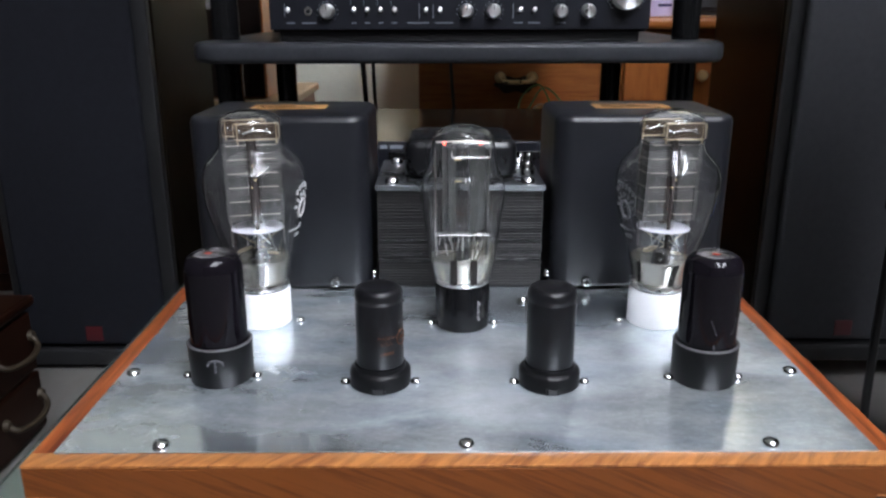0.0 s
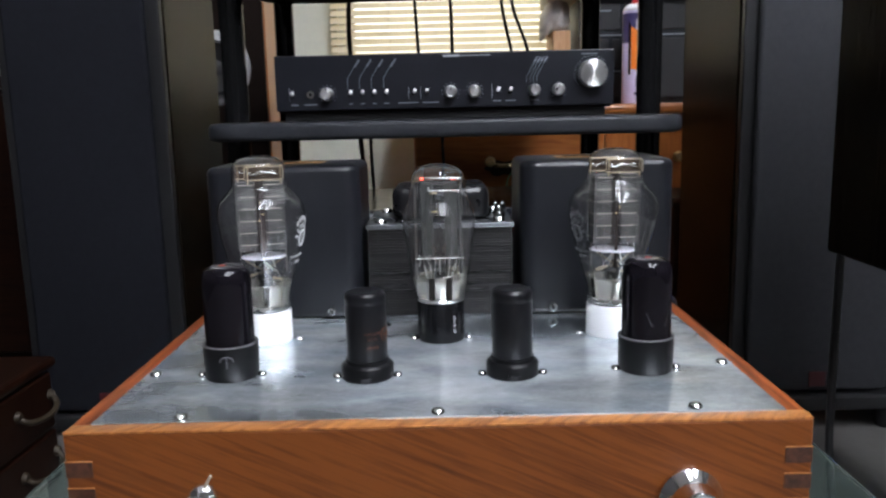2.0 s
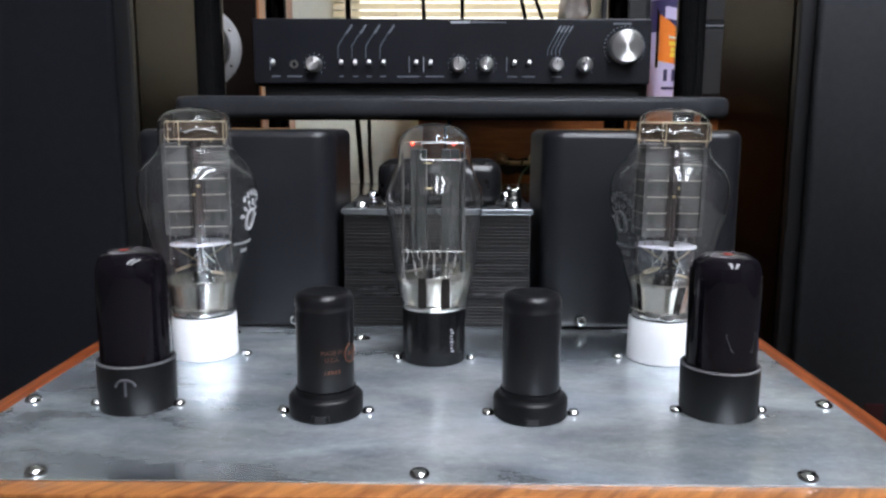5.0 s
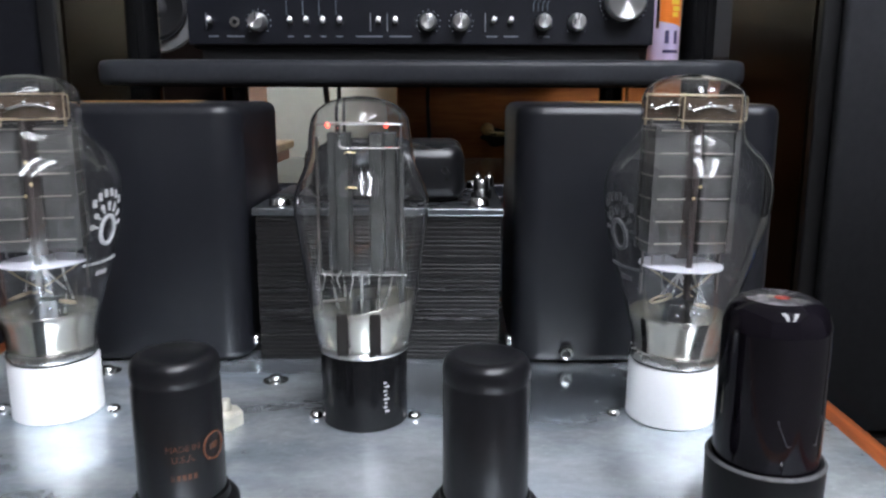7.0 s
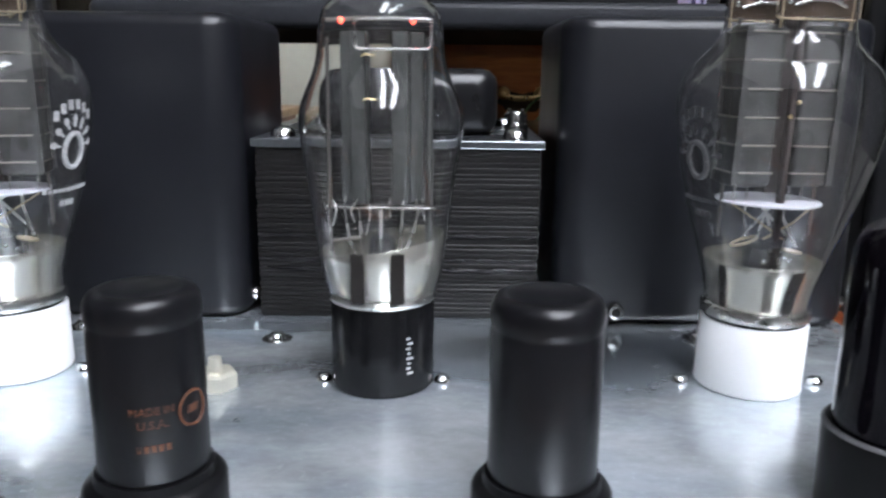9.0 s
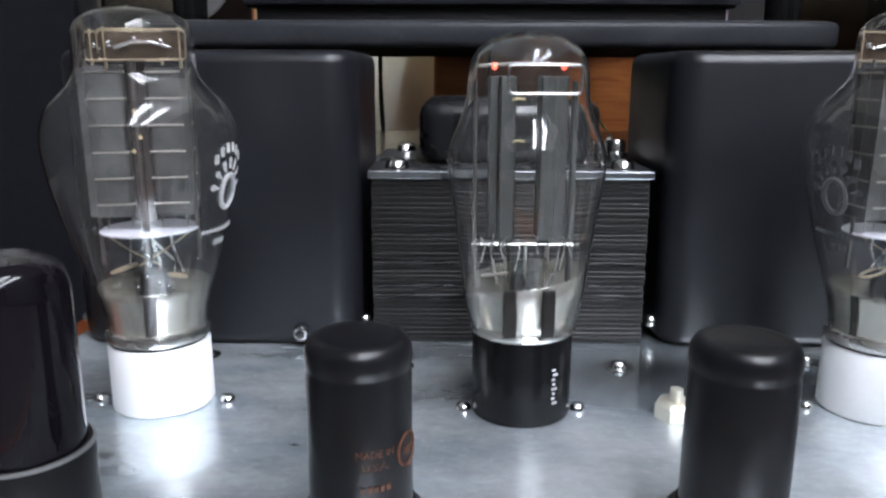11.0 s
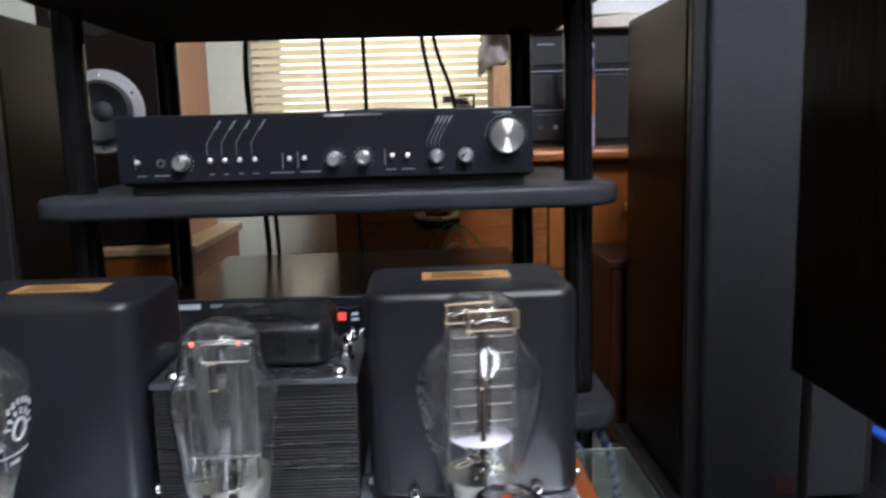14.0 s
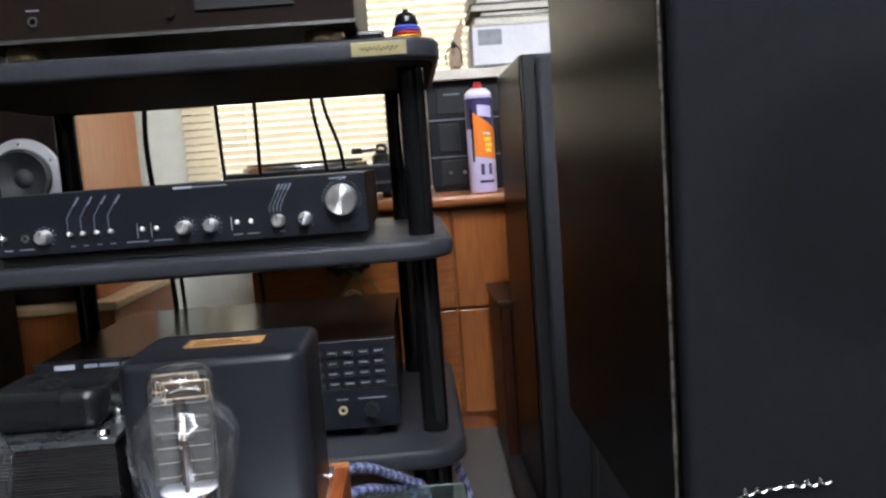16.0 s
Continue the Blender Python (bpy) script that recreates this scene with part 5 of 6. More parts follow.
# Transformer cans.
def can_cover(x0, x1):
    c = part("transformer_cover", slab(x0, x1, 0.222, 0.316, ZT + 0.0002, ZT + 0.127, 0.013, 0.0055), M_CAN, amp, "dark grey painted transformer cover", smooth=40)
    xm = (x0 + x1) / 2
    lab = part("label", box(xm - 0.028, xm + 0.028, 0.263, 0.287, ZT + 0.1271, ZT + 0.1275), M_GOLDLABEL, c, "orange-gold foil label")
    for k in range(3):
        part("label_print", box(xm - 0.022, xm + 0.020 - 0.008 * k, 0.267 + 0.006 * k, 0.2685 + 0.006 * k, ZT + 0.1276, ZT + 0.1278), M_CHEST, lab)
    for dx in (-0.0365, 0.0365):
        x = xm + dx
        l = part("fixing_screw", lathe([(0, 0.003), (0.0028, 0.0028), (0.0037, 0.0016), (0.0037, 0)], 16, (x, 0.2219, ZT + 0.0065), axis="y"), M_BLACK, c, smooth=40)
        part("socket", lathe([(0.0017, 0.0029), (0.0019, 0.0036), (0.0030, 0.0034), (0.0033, 0.0026)], 18, (x, 0.2219, ZT + 0.0065), axis="y"), M_STEEL, l)
    for y in (0.236, 0.30):
        for x in (x0, x1):
            s = 1 if x == x1 else -1
            part("fixing_screw", lathe([(0, 0.003 * s), (0.0022, 0.0028 * s), (0.003, 0.0016 * s), (0.003, 0)], 16, (x, y, ZT + 0.008), axis="x"), M_STEEL, c, smooth=40)
    return c


can_cover(0.0682, 0.194)
can_cover(-0.188, -0.0625)

# Mains transformer: stacked core, clamp plate, bell cover.
MX0, MX1, MY0, MY1 = -0.0580, 0.0622, 0.2275, 0.322
tr = part("mains_transformer", box(MX0 + 0.001, MX1 - 0.001, MY0 + 0.001, MY1, ZT + 0.0002, ZT + 0.0735), M_CORE, amp, "varnished laminated core")
random.seed(4)
z = ZT + 0.001
while z < ZT + 0.0725:
    h = random.choice((0.0019, 0.0022, 0.0022, 0.0026))
    part("lamination", box(MX0 + random.uniform(0, 0.0007), MX1 - random.uniform(0, 0.0007), MY0 + random.uniform(0, 0.0007), MY1 + 0.0005, z, z + h * 0.88, 0.0003, 1), random.choice((M_CORE, M_CORE, M_CORE, M_COREB)), tr)
    z += h
part("clamp_plate", box(MX0 - 0.001, MX1 + 0.001, MY0 - 0.001, MY1 + 0.001, ZT + 0.0736, ZT + 0.0772, 0.0006), M_COREPLATE, tr, "grey clamp frame")
part("bell_cover", slab(-0.038, 0.0445, 0.247, 0.318, ZT + 0.0774, ZT + 0.1062, 0.010, 0.0075), M_BELL, tr, "glossy black bell cover", smooth=40)
for x in (MX0 + 0.011, MX1 - 0.011):
    for y in (0.236, 0.312):
        b = part("clamp_bolt", lathe([(0, 0.0045), (0.003, 0.0042), (0.0048, 0.0028), (0.0054, 0.0)], 20, (x, y, ZT + 0.0773)), M_CHROME, tr, smooth=60)
part("terminal_post", lathe([(0, 0.0105), (0.0034, 0.0102), (0.0042, 0.0085), (0.0042, 0.0050), (0.0054, 0.0045), (0.0054, 0)], 20, (0.0535, 0.262, ZT + 0.0773)), M_STEEL, tr, "short nickel terminal post", smooth=40)

for x, y, m, words in ((0.0535, 0.314, M_STEEL, "nickel output terminal"), (0.0603, 0.314, M_STEEL, "nickel output terminal")):
    part("terminal", lathe([(0, 0.0092), (0.0011, 0.0090), (0.0013, 0.0074), (0.0024, 0.0064), (0.0027, 0.0058), (0.0027, 0.0010), (0.0024, 0.0004), (0, 0.0004)], 16, (x, y - 0.002, ZT + 0.0773)), m, tr, words, smooth=40)

# Front controls.
KX, KZ = 0.138, 0.0640
vk = part("volume_knob", lathe([(0, 0.0), (0.0176, 0.0), (0.0180, 0.0010), (0.0178, 0.0030), (0.0150, 0.0068), (0.0136, 0.0092), (0.0132, 0.0110), (0.0129, 0.0185), (0.0124, 0.0203), (0.0116, 0.0208), (0.0116, 0.0200)], 64, (KX, YF - 0.0006, KZ), axis="y"), M_CHROME, amp, "polished chrome volume knob", smooth=14)
part("knob_face", lathe([(0, 0.0201), (0.0115, 0.0201), (0.0115, 0.0190)], 48, (KX, YF - 0.0006, KZ), axis="y"), M_SPUN, vk, "spun metal face")
TX, TZ = -0.1305, 0.0700
ts = part("toggle_switch", lathe([(0, 0.0050), (0.0022, 0.0052), (0.0045, 0.0047), (0.0068, 0.0034), (0.0080, 0.0018), (0.0084, 0.0)], 32, (TX, YF - 0.0004, TZ), axis="y"), M_STEEL, amp, "domed nickel toggle switch", smooth=50)
part("socket", lathe([(0, 0.0056), (0.0018, 0.0056), (0.0020, 0.0048)], 16, (TX, YF - 0.0004, TZ), axis="y"), M_BLACK, ts, "dark centre hole")
for a in (20, 100, 190, 275):
    part("notch", rod([(TX + 0.0032 * math.cos(radians(a)), YF - 0.0056, TZ + 0.0032 * math.sin(radians(a))), (TX + 0.0072 * math.cos(radians(a)), YF - 0.0034, TZ + 0.0072 * math.sin(radians(a)))], 0.0005, 6), M_CHROME, ts, smooth=60)
part("lever", rod([(TX + 0.0022, YF - 0.0030, TZ + 0.0070), (TX + 0.0046, YF - 0.0052, TZ + 0.0115), (TX + 0.0070, YF - 0.006, TZ + 0.0155)], 0.0008, 10), M_NUT, ts, smooth=60)
part("pilot_lamp", lathe([(0, 0.006), (0.0016, 0.0055), (0.0022, 0.003), (0.0026, 0)], 16, (-0.1400, YF - 0.0004, 0.0685), axis="y"), M_CHROME, amp, "small clear pilot lamp", smooth=60)

# Socket screws beside every valve.
VALVES = {"power": ((-0.1265, 0.1640), (0.1310, 0.1620)), "rectifier": ((0.0040, 0.1585),),
          "driver": ((-0.1330, 0.0830), (0.1365, 0.0790)), "metal": ((-0.0435, 0.0750), (0.0497, 0.0740))}
for kind, gap in (("power", 0.0235), ("rectifier", 0.0205), ("driver", 0.0195), ("metal", 0.0195)):
    for x, y in VALVES[kind]:
        for s in (-1, 1):
            pan_screw(top, x - AMPX + s * gap, y - 0.001, ZT + 0.0001, 0.0030, "socket_screw")


# ---- valves ----
def shell(outer, t=0.0006):
    """Outer and inner glass wall as one closed skin, open to nothing."""
    inner = [(max(r - t, 0.0), h - (t if r < 1e-6 else 0)) for r, h in outer]
    return lathe(outer + inner[::-1], 48, close=True)


def smooth_profile(points, steps=6):
    return [(max(0.0, p.x), p.y) for p in curve_points([(r, h, 0) for r, h in points], steps)]


def set_on_base(v, low, high, tip):
    """Seats all but the base of a valve from height low at height high, its tip held."""
    m = pose(0, 0, tip) @ Matrix.Diagonal((1, 1, (tip - high) / (tip - low), 1)) @ pose(0, 0, -tip)
    for ob in v.children_recursive:
        if not ob.name.startswith("base"):
            ob.data.transform(m)


def power_valve(x, y, turn, logo, lean):
    v = thing("power_valve", (x, y, PZ + 0.0001), "clear glass power valve on a white ceramic base", "vacuum tube", "valves on the amplifier", turn)
    v.matrix_basis = pose(x, y, PZ + 0.0001, 0, lean, 0) @ pose(0, 0, 0, 0, 0, turn) @ Matrix.Diagonal((1, 1, 1.015, 1))
    part("base", lathe([(0, 0), (0.0172, 0), (0.0178, 0.0006), (0.0178, 0.0228), (0.0170, 0.0238), (0, 0.0238)], 48), M_WHITE, v, "white ceramic base", smooth=40)
    part("gasket", lathe([(0.0, 0.0217), (0.0168, 0.0217), (0.0168, 0.0228), (0, 0.0228)], 40), M_RUBBER, v, "black ring", smooth=40)
    part("collar", lathe([(0.0145, 0.0228), (0.0176, 0.0228), (0.0181, 0.0245), (0.0176, 0.0262), (0.0145, 0.0262)], 48, close=True), M_SATIN, v, "satin metal collar", smooth=50)
    prof = smooth_profile([(0.0168, 0.0264), (0.0179, 0.034), (0.0207, 0.0440), (0.0230, 0.0510), (0.0258, 0.0600), (0.0282, 0.0690), (0.0303, 0.0780), (0.0316, 0.0865), (0.0320, 0.0930),
                           (0.0312, 0.0990), (0.0285, 0.1048), (0.0243, 0.1095), (0.0209, 0.1135), (0.0196, 0.1185), (0.0195, 0.1255), (0.0183, 0.1310), (0.0138, 0.1348), (0.0066, 0.1367)]) + [(0.0, 0.1372)]
    part("glass_envelope", shell(prof), M_GLASS, v, "clear shouldered glass bulb", smooth=60, shadow=False)
    part("getter_mirror", lathe([(0.0157, 0.0266), (0.0170, 0.0340), (0.0184, 0.0395), (0.0193, 0.0424), (0.0191, 0.0427)], 48), M_GETTER, v, "silvery getter mirror", smooth=60)
    for around, w in ((14, 0.0019), (-58, 0.0012)):
        bm = box(-w, w, -0.0002, 0, 0.0272, 0.0420)
        bmesh.ops.subdivide_edges(bm, edges=bm.edges[:], cuts=3)
        for q in bm.verts:
            a, rr = radians(around - turn) + q.co.x / 0.017 + 3 * (q.co.z - 0.034) - math.pi / 2, 0.0162 + 0.205 * (q.co.z - 0.0266) - q.co.y
            q.co = Vector((rr * math.cos(a), rr * math.sin(a), q.co.z))
        part("mirror_gap", bm, M_STEM, v, "dark clear gap in the mirror film")
    part("stem", lathe([(0, 0.0265), (0.008, 0.0265), (0.0065, 0.034), (0.0045, 0.046), (0, 0.048)], 24), M_STEM, v, smooth=50)
    part("mica_disc", lathe([(0, 0.0618), (0.0165, 0.0618), (0.0165, 0.0624), (0, 0.0624)], 40), M_MICA, v, "white mica spacer")
    # Folded sheet anode: two flattened halves with flanges, joined over a dark slot.
    halves = []
    for s in (-1, 1):
        x0, x1 = sorted((s * 0.0034, s * 0.0166))
        halves.append(part("anode", box(x0, x1, -0.0062, 0.0062, 0.0672, 0.1180, 0.0016, 3), M_ANODE, v, "grey ribbed anode", smooth=60))
        for dy in (-0.0074, 0.0067):
            part("flange", box(min(s * 0.0150, s * 0.0172), max(s * 0.0150, s * 0.0172), dy, dy + 0.0007, 0.0680, 0.1172), M_ANODE, halves[-1])
    part("anode_slot", box(-0.0033, 0.0033, -0.0030, 0.0030, 0.0650, 0.1200), M_ANODED, halves[0])
    for k in range(6):
        z = 0.0715 + 0.0088 * k
        for h, s in zip(halves, (-1, 1)):
            x0, x1 = sorted((s * 0.0030, s * 0.0168))
            part("rib", box(x0, x1, -0.0066, 0.0066, z, z + 0.0006, 0.0002), M_WIRE, h)
    for px, py in ((-0.0130, -0.0020), (-0.0060, 0.0030), (0.0050, -0.0035), (0.0125, 0.0015)):
        part("mica_pin", rod([(px, py, 0.0624), (px, py, 0.0672)], 0.0004, 6), M_SATIN, v)
    for px, pz in ((-0.0012, 0.0900), (0.0012, 0.0945), (0.0, 0.1030)):
        part("spring_hook", lathe([(0, -0.0009), (0.0008, 0), (0, 0.0009)], 8, (px, -0.0094, pz)), M_BRASS, v, smooth=60)
    for sx in (-0.0162, 0.0, 0.0162):
        part("support_rod", rod([(sx, -0.0075 if sx == 0 else 0, 0.050), (sx, -0.0075 if sx == 0 else 0, 0.120)], 0.0006 if sx else 0.0014, 8), M_ROD if sx else M_ANODED, v, smooth=60)
    for dy, off in ((-0.0085, 0.004), (0.0085, -0.004)):
        part("getter_tray", box(off - 0.0125, off + 0.0125, dy - 0.0004, dy + 0.0004, 0.1203, 0.1285), M_BROWNMICA, v, "brownish tray plate")
        part("tray_frame", frame_rect(0.027, 0.0096, 0.00036, (off, dy - 0.0006, 0.1244)), M_TRAYWIRE, v, smooth=60)
        part("heater_bar", rod([(off - 0.0085, dy - 0.0012, 0.1235), (off - 0.003, dy - 0.0016, 0.1252), (off + 0.003, dy - 0.0016, 0.1252), (off + 0.0085, dy - 0.0012, 0.1235)], 0.0006, 8), M_STEEL, v, smooth=60)
        # Tiny chrome beads added to make the tray sparkle.
        for gx in (off - 0.010, off - 0.002, off + 0.006):
            part("glint_bead", lathe([(0, -0.0011), (0.0008, -0.0008), (0.0011, 0), (0.0008, 0.0008), (0, 0.0011)], 10, (gx, dy - 0.0014, 0.1262 - 0.15 * abs(gx - off))), M_CHROME, v, smooth=60)
        for gx in (off - 0.0115, off + 0.0115):
            part("tray_post", rod([(gx, dy, 0.1168), (gx, dy, 0.1300)], 0.0005, 6), M_TRAYWIRE, v, smooth=60)
    for sx, r0, z, tilt in ((-0.0090, 0.0042, 0.0490, 0.0014), (0.0085, 0.0030, 0.0455, -0.0006)):
        ring = [(sx + r0 * math.cos(a * math.pi / 10), -0.004 + 0.6 * r0 * math.sin(a * math.pi / 10), z + tilt * math.cos(a * math.pi / 10)) for a in range(21)]
        part("getter_ring", rod(ring, 0.0005, 8), M_TRAYWIRE, v, "thin getter ring", smooth=60)
        part("lead_wire", rod([(sx + 0.002, -0.003, z + 0.001), (sx * 0.8, 0.001, 0.056), (sx * 0.75, 0.002, 0.062)], 0.0005, 6), M_SATIN, v)
    # Chrome beads added as sparkles under the mica.
    for k, (x0, z0) in enumerate(((-0.0040, 0.0430), (-0.0010, 0.0460), (0.0030, 0.0440), (0.0060, 0.0425))):
        part("glint_bead", lathe([(0, -0.0010), (0.0009, -0.0004), (0.0010, 0.0003), (0, 0.0011)], 10, (x0, -0.009 + 0.002 * (k % 2), z0)), M_CHROME, v, smooth=60)
    for s in (-1, 1):
        part("cross_wire", rod([(s * 0.0145, -0.004, 0.0615), (s * 0.006, -0.007, 0.0560), (-s * 0.0035, -0.006, 0.0500)], 0.00035, 6), M_TRAYWIRE, v, smooth=60)
    for a in (-0.006, -0.002, 0.002, 0.006):
        part("lead_wire", rod([(a, 0, 0.040), (a * 1.3, -0.001, 0.050), (-a * 0.6, 0.001, 0.062)], 0.0005, 6), M_SATIN, v, smooth=60)
    if logo:
        # Unlettered emblem: an oval fan with rays, arc of small bars and two lines of print.
        ink = M_ETCH if logo > 0 else M_DIMPRINT
        ov = [(0.0042 * math.cos(radians(a)), -0.0002, 0.0056 * math.sin(radians(a))) for a in range(0, 361, 20)]
        def on_glass(bm, z):
            """Lays flat print against the bulb at height z."""
            for q in bm.verts:
                h = z + q.co.z
                rr = 0.0
                for (r0, h0), (r1, h1) in zip(prof, prof[1:]):
                    if h0 <= h <= h1:
                        rr = r0 + (r1 - r0) * (h - h0) / max(h1 - h0, 1e-9)
                a = radians(logo) + q.co.x / max(rr, 0.01) - math.pi / 2
                d = rr + 0.00025 - q.co.y
                q.co = Vector((d * math.cos(a), d * math.sin(a), h))
            return bm
        part("emblem", on_glass(rod(ov, 0.00085, 6), 0.076), ink, v, "white printed oval emblem")
        for a in range(-78, 79, 26):
            ca, sa = math.sin(radians(a)), math.cos(radians(a))
            # Drop-shaped ray: a thin neck that swells outwards.
            neck = rod([(0.0, -0.0002, -0.0026), (0.0, -0.0002, -0.0004)], 0.00045, 5)
            disc = bmesh.new()
            ring = [disc.verts.new((0.00115 * math.cos(k * math.pi / 6), -0.0003, 0.0014 * math.sin(k * math.pi / 6))) for k in range(12)]
            disc.faces.new(ring)
            bm = merge(disc, neck)
            bmesh.ops.transform(bm, matrix=pose(0.0088 * ca, 0, 0.0104 * sa, 0, a, 0), verts=bm.verts[:])
            part("emblem_ray", on_glass(bm, 0.076), ink, v)
        for a in range(-40, 41, 16):
            ca, sa = math.sin(radians(a)), math.cos(radians(a))
            part("emblem_bar", on_glass(box(0.0122 * ca - 0.0010, 0.0122 * ca + 0.0010, -0.0003, 0, 0.0150 * sa - 0.0016, 0.0150 * sa + 0.0016), 0.076), ink, v)
        for zz, ww, hh in ((0.063, 0.0105, 0.0006), (0.0585, 0.0035, 0.0010)):
            x0 = -ww
            while x0 < ww:
                w0 = 0.0013 if hh < 0.0008 else 0.0018
                part("print_bar", on_glass(box(x0, x0 + w0, -0.0003, 0, -hh, hh), zz), ink, v)
                x0 += w0 + 0.0006
    set_on_base(v, 0.0216, 0.0238, 0.1372)
    return v


power_valve(*VALVES["power"][0], 12, 68, -0.4)
power_valve(*VALVES["power"][1], 8, -76, 0.9)


def rectifier(x, y):
    v = thing("rectifier_valve", (x, y, PZ + 0.0001), "clear glass rectifier valve with a glowing filament, black base", "vacuum tube", "valves on the amplifier")
    part("base", lathe([(0, 0), (0.0168, 0), (0.0175, 0.0008), (0.0175, 0.0295), (0.0169, 0.0303), (0, 0.0303)], 48), M_BAKELITE, v, "glossy black base", smooth=40)
    part("collar", lathe([(0.0150, 0.0272), (0.0180, 0.0272), (0.0186, 0.0284), (0.0180, 0.0296), (0.0150, 0.0296)], 48, close=True), M_SATIN, v, "satin metal collar", smooth=50)
    part("base_print", wrap(merge(*[box(-0.0006 - 0.0004 * (k % 2), 0.0004 + 0.0010 * (k % 3 == 0), -0.0002, 0, -0.0065 + 0.0017 * k, -0.0057 + 0.0017 * k) for k in range(8)]), 0.0176, 34, 0.0145), M_ETCH, v, "white upright print")
    prof = smooth_profile([(0.0180, 0.0297), (0.0198, 0.0350), (0.0211, 0.0430), (0.0226, 0.0551), (0.0241, 0.0676), (0.0258, 0.0790), (0.0265, 0.0855), (0.0262, 0.0915),
                           (0.0243, 0.0972), (0.0221, 0.1025), (0.0205, 0.1085), (0.0198, 0.1160), (0.0182, 0.1230), (0.0132, 0.1280), (0.0062, 0.1304)]) + [(0.0, 0.1310)]
    part("glass_envelope", shell(prof), M_GLASS, v, "clear shouldered glass bulb", smooth=60, shadow=False)
    bm = lathe([(0.0170, 0.0299), (0.0188, 0.0350), (0.0200, 0.0420), (0.0208, 0.0470), (0.0206, 0.0473)], 48)
    for q in bm.verts:
        if q.co.z > 0.045:
            q.co.z += 0.16 * q.co.x
    part("getter_mirror", bm, M_GETTER, v, "silvery getter mirror", smooth=60)
    part("stem", lathe([(0, 0.0275), (0.009, 0.0275), (0.0055, 0.035), (0.004, 0.048), (0, 0.050)], 24), M_STEM, v, smooth=50)
    part("lower_spacer", box(-0.0165, 0.0165, -0.003, 0.003, 0.0588, 0.0592), M_ROD, v)
    part("cross_wire", rod([(-0.0178, -0.0046, 0.0592), (0.0178, -0.0046, 0.0592)], 0.0005, 6), M_STEEL, v)
    for x0, x1, y0, y1 in ((-0.0128, -0.0095, -0.0020, 0.0045), (-0.0094, -0.0042, -0.0062, 0.0062), (0.0038, 0.0090, -0.0062, 0.0062), (0.0091, 0.0138, 0.0015, 0.0050)):
        part("anode_plate", box(x0, x1, y0, y1, 0.0605, 0.1165, 0.0004, 1), M_PLATE, v, "pale grey anode plate")
    for px, pz in ((-0.0045, 0.1085), (-0.0042, 0.0945)):
        part("spring_hook", rod([(px - 0.0012, -0.0058, pz), (px, -0.0066, pz + 0.0008), (px + 0.0030, -0.0050, pz + 0.0004)], 0.00035, 6), M_BRASS, v)
    for sx in (-0.0172, 0.0155):
        part("support_rod", rod([(sx, 0, 0.043), (sx, 0, 0.1148)], 0.0006 if sx < 0 else 0.0012, 8), M_ROD if sx < 0 else M_PLATE, v, smooth=60)
    part("tray_frame", frame_rect(0.0230, 0.0092, 0.00055, (0.0045, -0.0090, 0.1155)), M_SATIN, v, smooth=60)
    part("heater_bar", rod([(-0.0165, -0.0045, 0.1198), (-0.006, -0.005, 0.1204), (0.006, -0.005, 0.1204), (0.0165, -0.0045, 0.1198)], 0.0006, 8), M_WIRE, v, smooth=60)
    for sx in (-0.0115, 0.0105):
        part("hot_filament", lathe([(0, -0.0012), (0.0007, -0.0007), (0.0009, 0), (0.0007, 0.0007), (0, 0.0012)], 14, (sx, -0.0070, 0.1196)), M_HOT, v, "glowing red filament tip", smooth=60)
    for a, b in ((-0.010, 0.048), (-0.006, 0.044), (0.0, 0.047), (0.006, 0.044), (0.010, 0.050)):
        part("lead_wire", rod([(a * 0.6, -0.004, 0.038), (a, -0.006, b), (a * 1.2, -0.003, 0.0588)], 0.0005, 6), M_SATIN, v, smooth=60)
    random.seed(11)
    for k in range(9):
        x0, y0 = -0.015 + 0.0037 * k, random.uniform(-0.012, -0.004)
        part("hook_wire", rod([(x0, y0, 0.0592 - random.uniform(0.002, 0.008)), (x0 + random.uniform(-0.0015, 0.0015), y0, 0.0592), (x0 + random.uniform(-0.001, 0.001), y0 + 0.001, 0.0592 + random.uniform(0.001, 0.005))], 0.00032, 5), M_SATIN, v, smooth=60)
    # More chrome beads, added as glints round the spacer.
    for bx, bz in ((-0.0168, 0.0600), (0.0166, 0.0598), (0.002, 0.0560), (-0.008, 0.0525)):
        part("glint_bead", lathe([(0, -0.0009), (0.0009, 0), (0, 0.0009)], 10, (bx, -0.0062, bz)), M_CHROME, v, smooth=60)
    part("getter_bar", rod([(-0.0150, -0.0075, 0.0485), (-0.006, -0.0085, 0.0500)], 0.0007, 6), M_WIRE, v)
    for sx in (-0.006, 0.0065):
        part("stem_pillar", box(sx - 0.0022, sx + 0.0022, -0.0204, -0.0192, 0.0300, 0.0470, 0.0004), M_STEM, v)
    set_on_base(v, 0.0270, 0.0303, 0.1310)
    return v


rectifier(*VALVES["rectifier"][0])


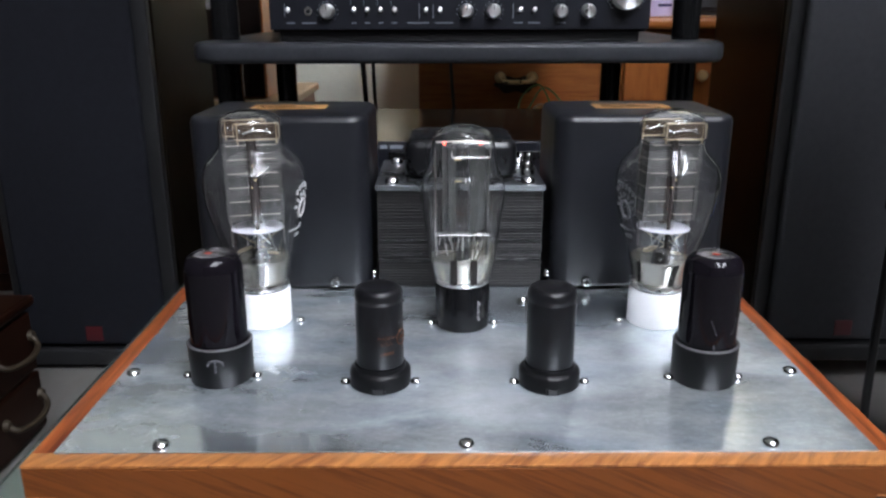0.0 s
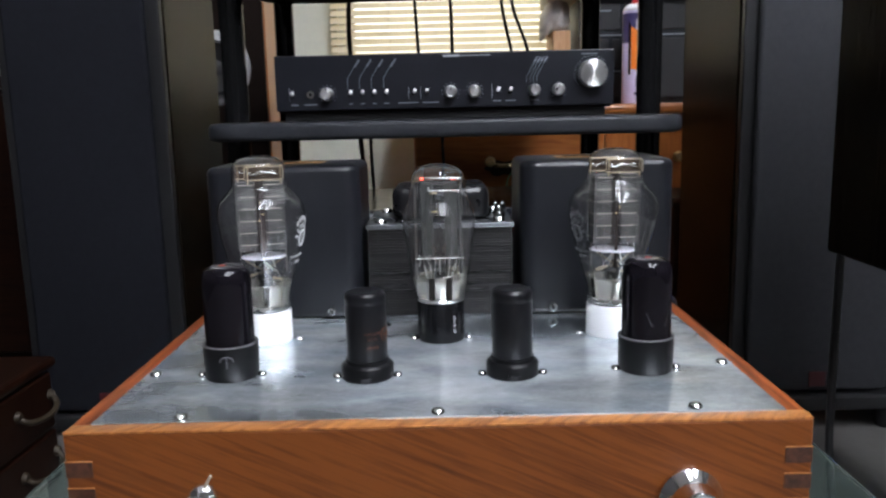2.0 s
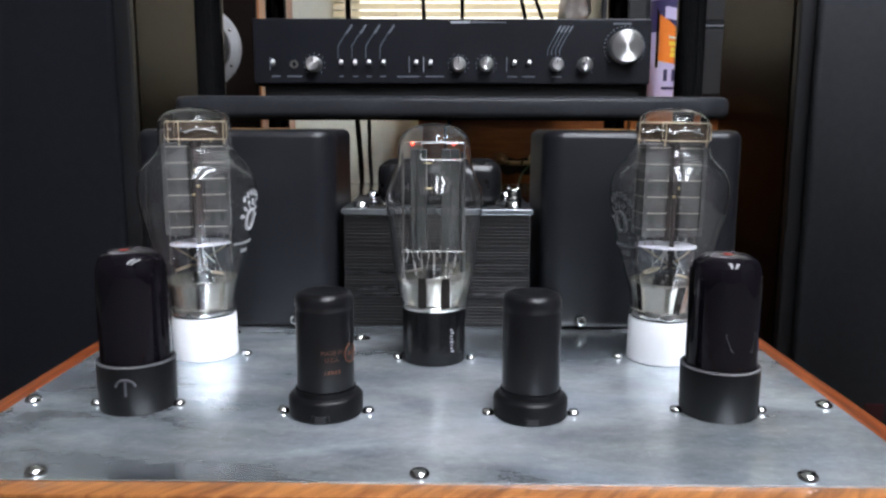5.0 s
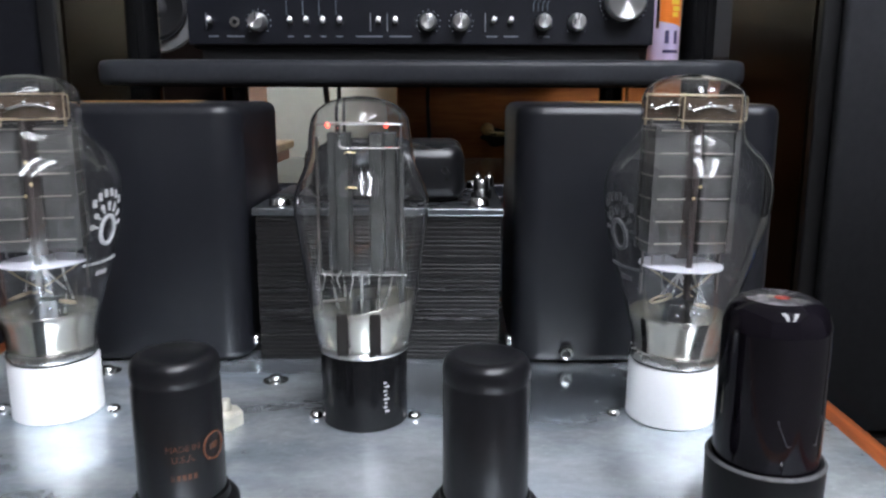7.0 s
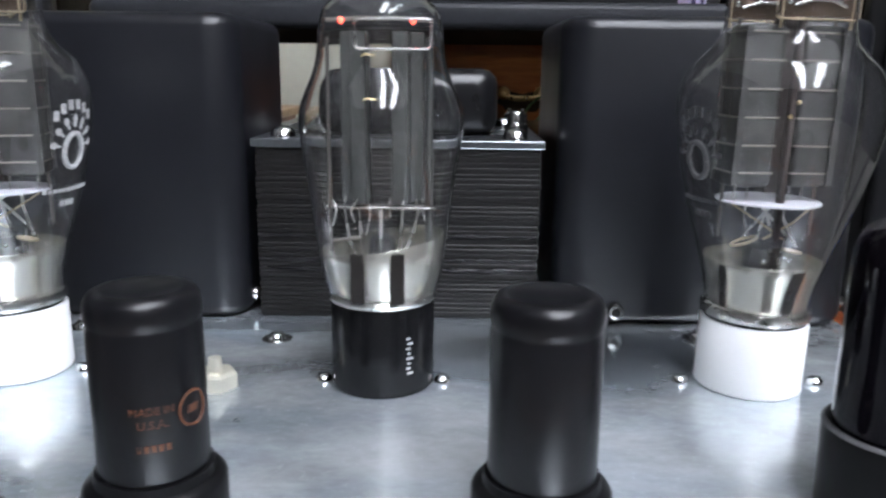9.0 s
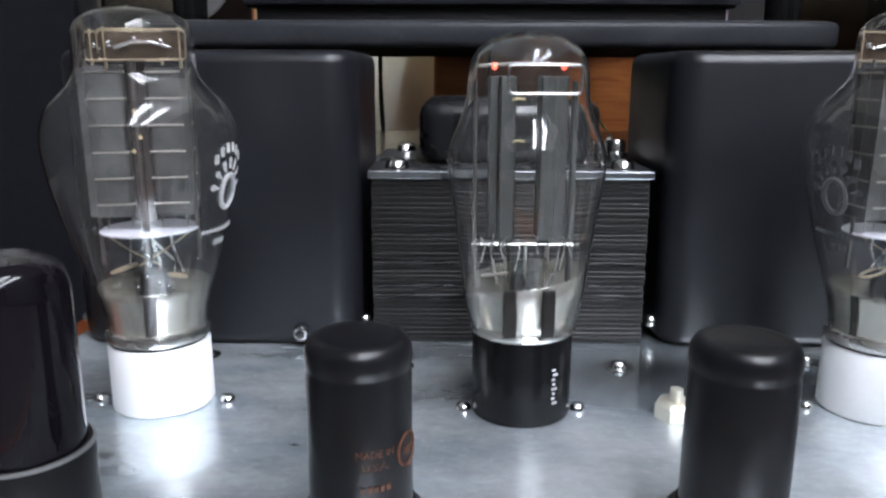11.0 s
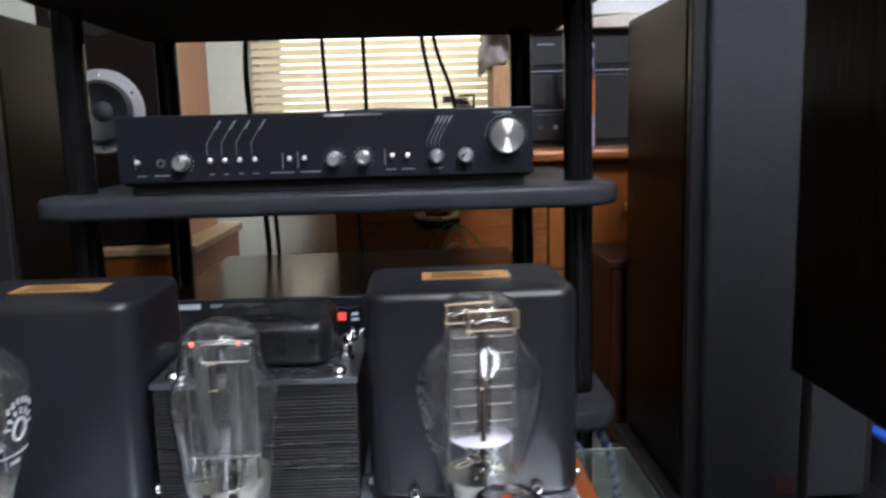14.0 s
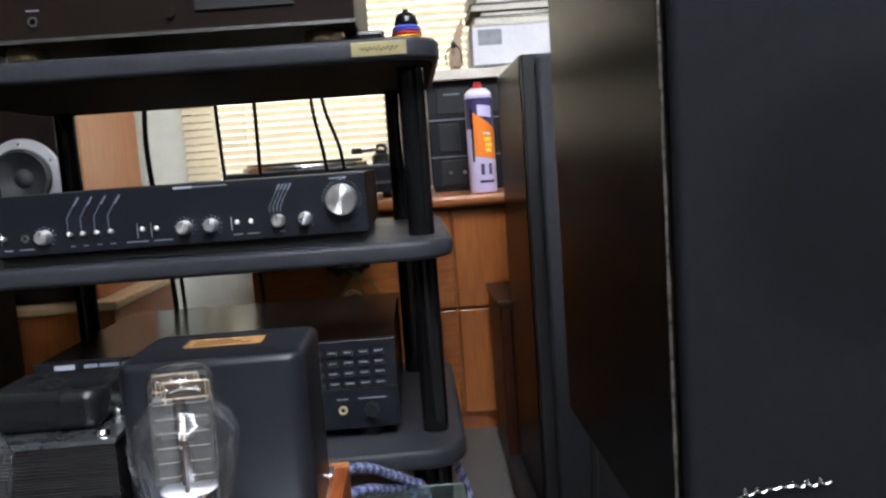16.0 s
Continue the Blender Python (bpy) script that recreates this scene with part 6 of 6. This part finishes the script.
def driver_valve(x, y, turn, print_kind):
    v = thing("driver_valve", (x, y, PZ + 0.0001), "smoked black glass driver valve on a black base", "vacuum tube", "valves on the amplifier", turn)
    part("base", lathe([(0, 0), (0.0168, 0), (0.0173, 0.0006), (0.0176, 0.0215), (0.0172, 0.0230), (0.0158, 0.0230)], 48), M_BAKEMATT, v, "matt black base", smooth=40)
    part("base_edge", lathe([(0.0168, 0.02315), (0.0174, 0.0229), (0.01775, 0.0223)], 48), M_DIMPRINT, v, smooth=60)
    prof = smooth_profile([(0.0156, 0.0228), (0.0156, 0.040), (0.0156, 0.0604), (0.0151, 0.0666), (0.0130, 0.0711), (0.0085, 0.0733), (0.0040, 0.0739)]) + [(0.0, 0.0740)]
    part("glass_envelope", lathe(prof, 48), M_DARKGLASS, v, "smoked glossy black bulb", smooth=60)
    part("getter_patch", lathe([(0.0100, 0.0729), (0.0085, 0.0735), (0.0040, 0.0741), (0, 0.0742)], 40), M_DARKGETTER, v, "dark silvery getter patch", smooth=60)
    # Small glowing disc added on the opaque dome as a red spot.
    part("dome_glow_disc", lathe([(0.0022, 0.0), (0.0016, 0.0003), (0, 0.0004)], 18, (-0.001, -0.0045, 0.0740)), M_DOMEGLOW, v, "small glowing red disc on the dome", smooth=60)
    if print_kind == 1:
        bm = merge(rod([(0.0042 * math.cos(radians(a)), -0.0002, 0.0032 * math.sin(radians(a)) - 0.0004) for a in range(0, 181, 20)], 0.0006, 6), box(-0.0005, 0.0005, -0.0003, 0, -0.0048, 0.0030))
        part("base_print", wrap(bm, 0.0177, 0, 0.0145), M_FAINT, v, "faint grey mark")
    else:
        tri = [(-0.007, -0.0002, 0.004), (0.008, -0.0002, 0.0045), (0.006, -0.0002, -0.004), (-0.004, -0.0002, -0.0035), (-0.007, -0.0002, 0.004)]
        part("bulb_print", wrap(rod(tri, 0.0002, 5), 0.0156, 12, 0.036), M_FAINT, v, "faint grey emblem")
    return v


driver_valve(*VALVES["driver"][0], 5, 1)
driver_valve(*VALVES["driver"][1], 0, 2)


def metal_valve(x, y, turn, printed):
    v = thing("metal_valve", (x, y, PZ + 0.0001), "matt black metal-shell valve with a notched base" + (", worn orange print" if printed else ""), "vacuum tube", "valves on the amplifier", turn)
    bm = lathe([(0, 0), (0.0160, 0), (0.0168, 0.0007), (0.0168, 0.0082), (0.0160, 0.0094), (0.0142, 0.0102), (0.0138, 0.0125), (0.0, 0.0126)], 48)
    part("base", bm, M_BAKEMATT, v, "flared black base", smooth=40)
    part("key_notch", box(-0.0022, 0.0022, -0.01705, -0.0150, 0.0004, 0.0034), M_BLACK, v, "notch in the rim")
    for s in (-1, 1):
        part("notch_lip", box(s * 0.0030 - 0.0008, s * 0.0030 + 0.0008, -0.0172, -0.0150, 0.0004, 0.0040, 0.0003), M_BAKEMATT, v)
    prof = [(0.0128, 0.0127), (0.0130, 0.0135), (0.0130, 0.0438), (0.0127, 0.0449), (0.0127, 0.0457), (0.0131, 0.0467), (0.0131, 0.0491), (0.0127, 0.0509), (0.0118, 0.0523), (0.0104, 0.0530), (0.0090, 0.0529), (0.0074, 0.0524), (0.0, 0.0519)]
    prof = [(r, h + 0.0035 if h > 0.02 else h) for r, h in prof]
    part("shell", lathe(prof, 48), M_METALTUBE, v, "matt black steel shell", smooth=35)
    if printed:
        for words, z, size in (("MADE IN", 0.0310, 0.0025), ("U.S.A.", 0.0278, 0.0028)):
            part("print", wrap(cut_text(words, size), 0.0131, 23, z), M_ORANGEINK, v, "worn orange lettering")
        part("print", wrap(merge(*[box(-0.0038 + 0.0016 * k, -0.0028 + 0.0016 * k, -0.0002, 0, -0.0008, 0.0008) for k in range(5)]), 0.0131, 23, 0.0222), M_ORANGEINK, v, "worn orange print")
        ring = [(0.0038 * math.cos(radians(a)), -0.0002, 0.0042 * math.sin(radians(a))) for a in range(0, 361, 20)]
        part("emblem", wrap(rod(ring, 0.00035, 5), 0.0131, 66, 0.0295), M_ORANGEINK, v, "worn orange ring emblem")
        part("emblem_bar", wrap(box(-0.0016, 0.0016, -0.0002, 0, -0.0009, 0.0009), 0.0131, 66, 0.0295), M_ORANGEINK, v)
    return v


metal_valve(*VALVES["metal"][0], 0, True)
metal_valve(*VALVES["metal"][1], 0, False)
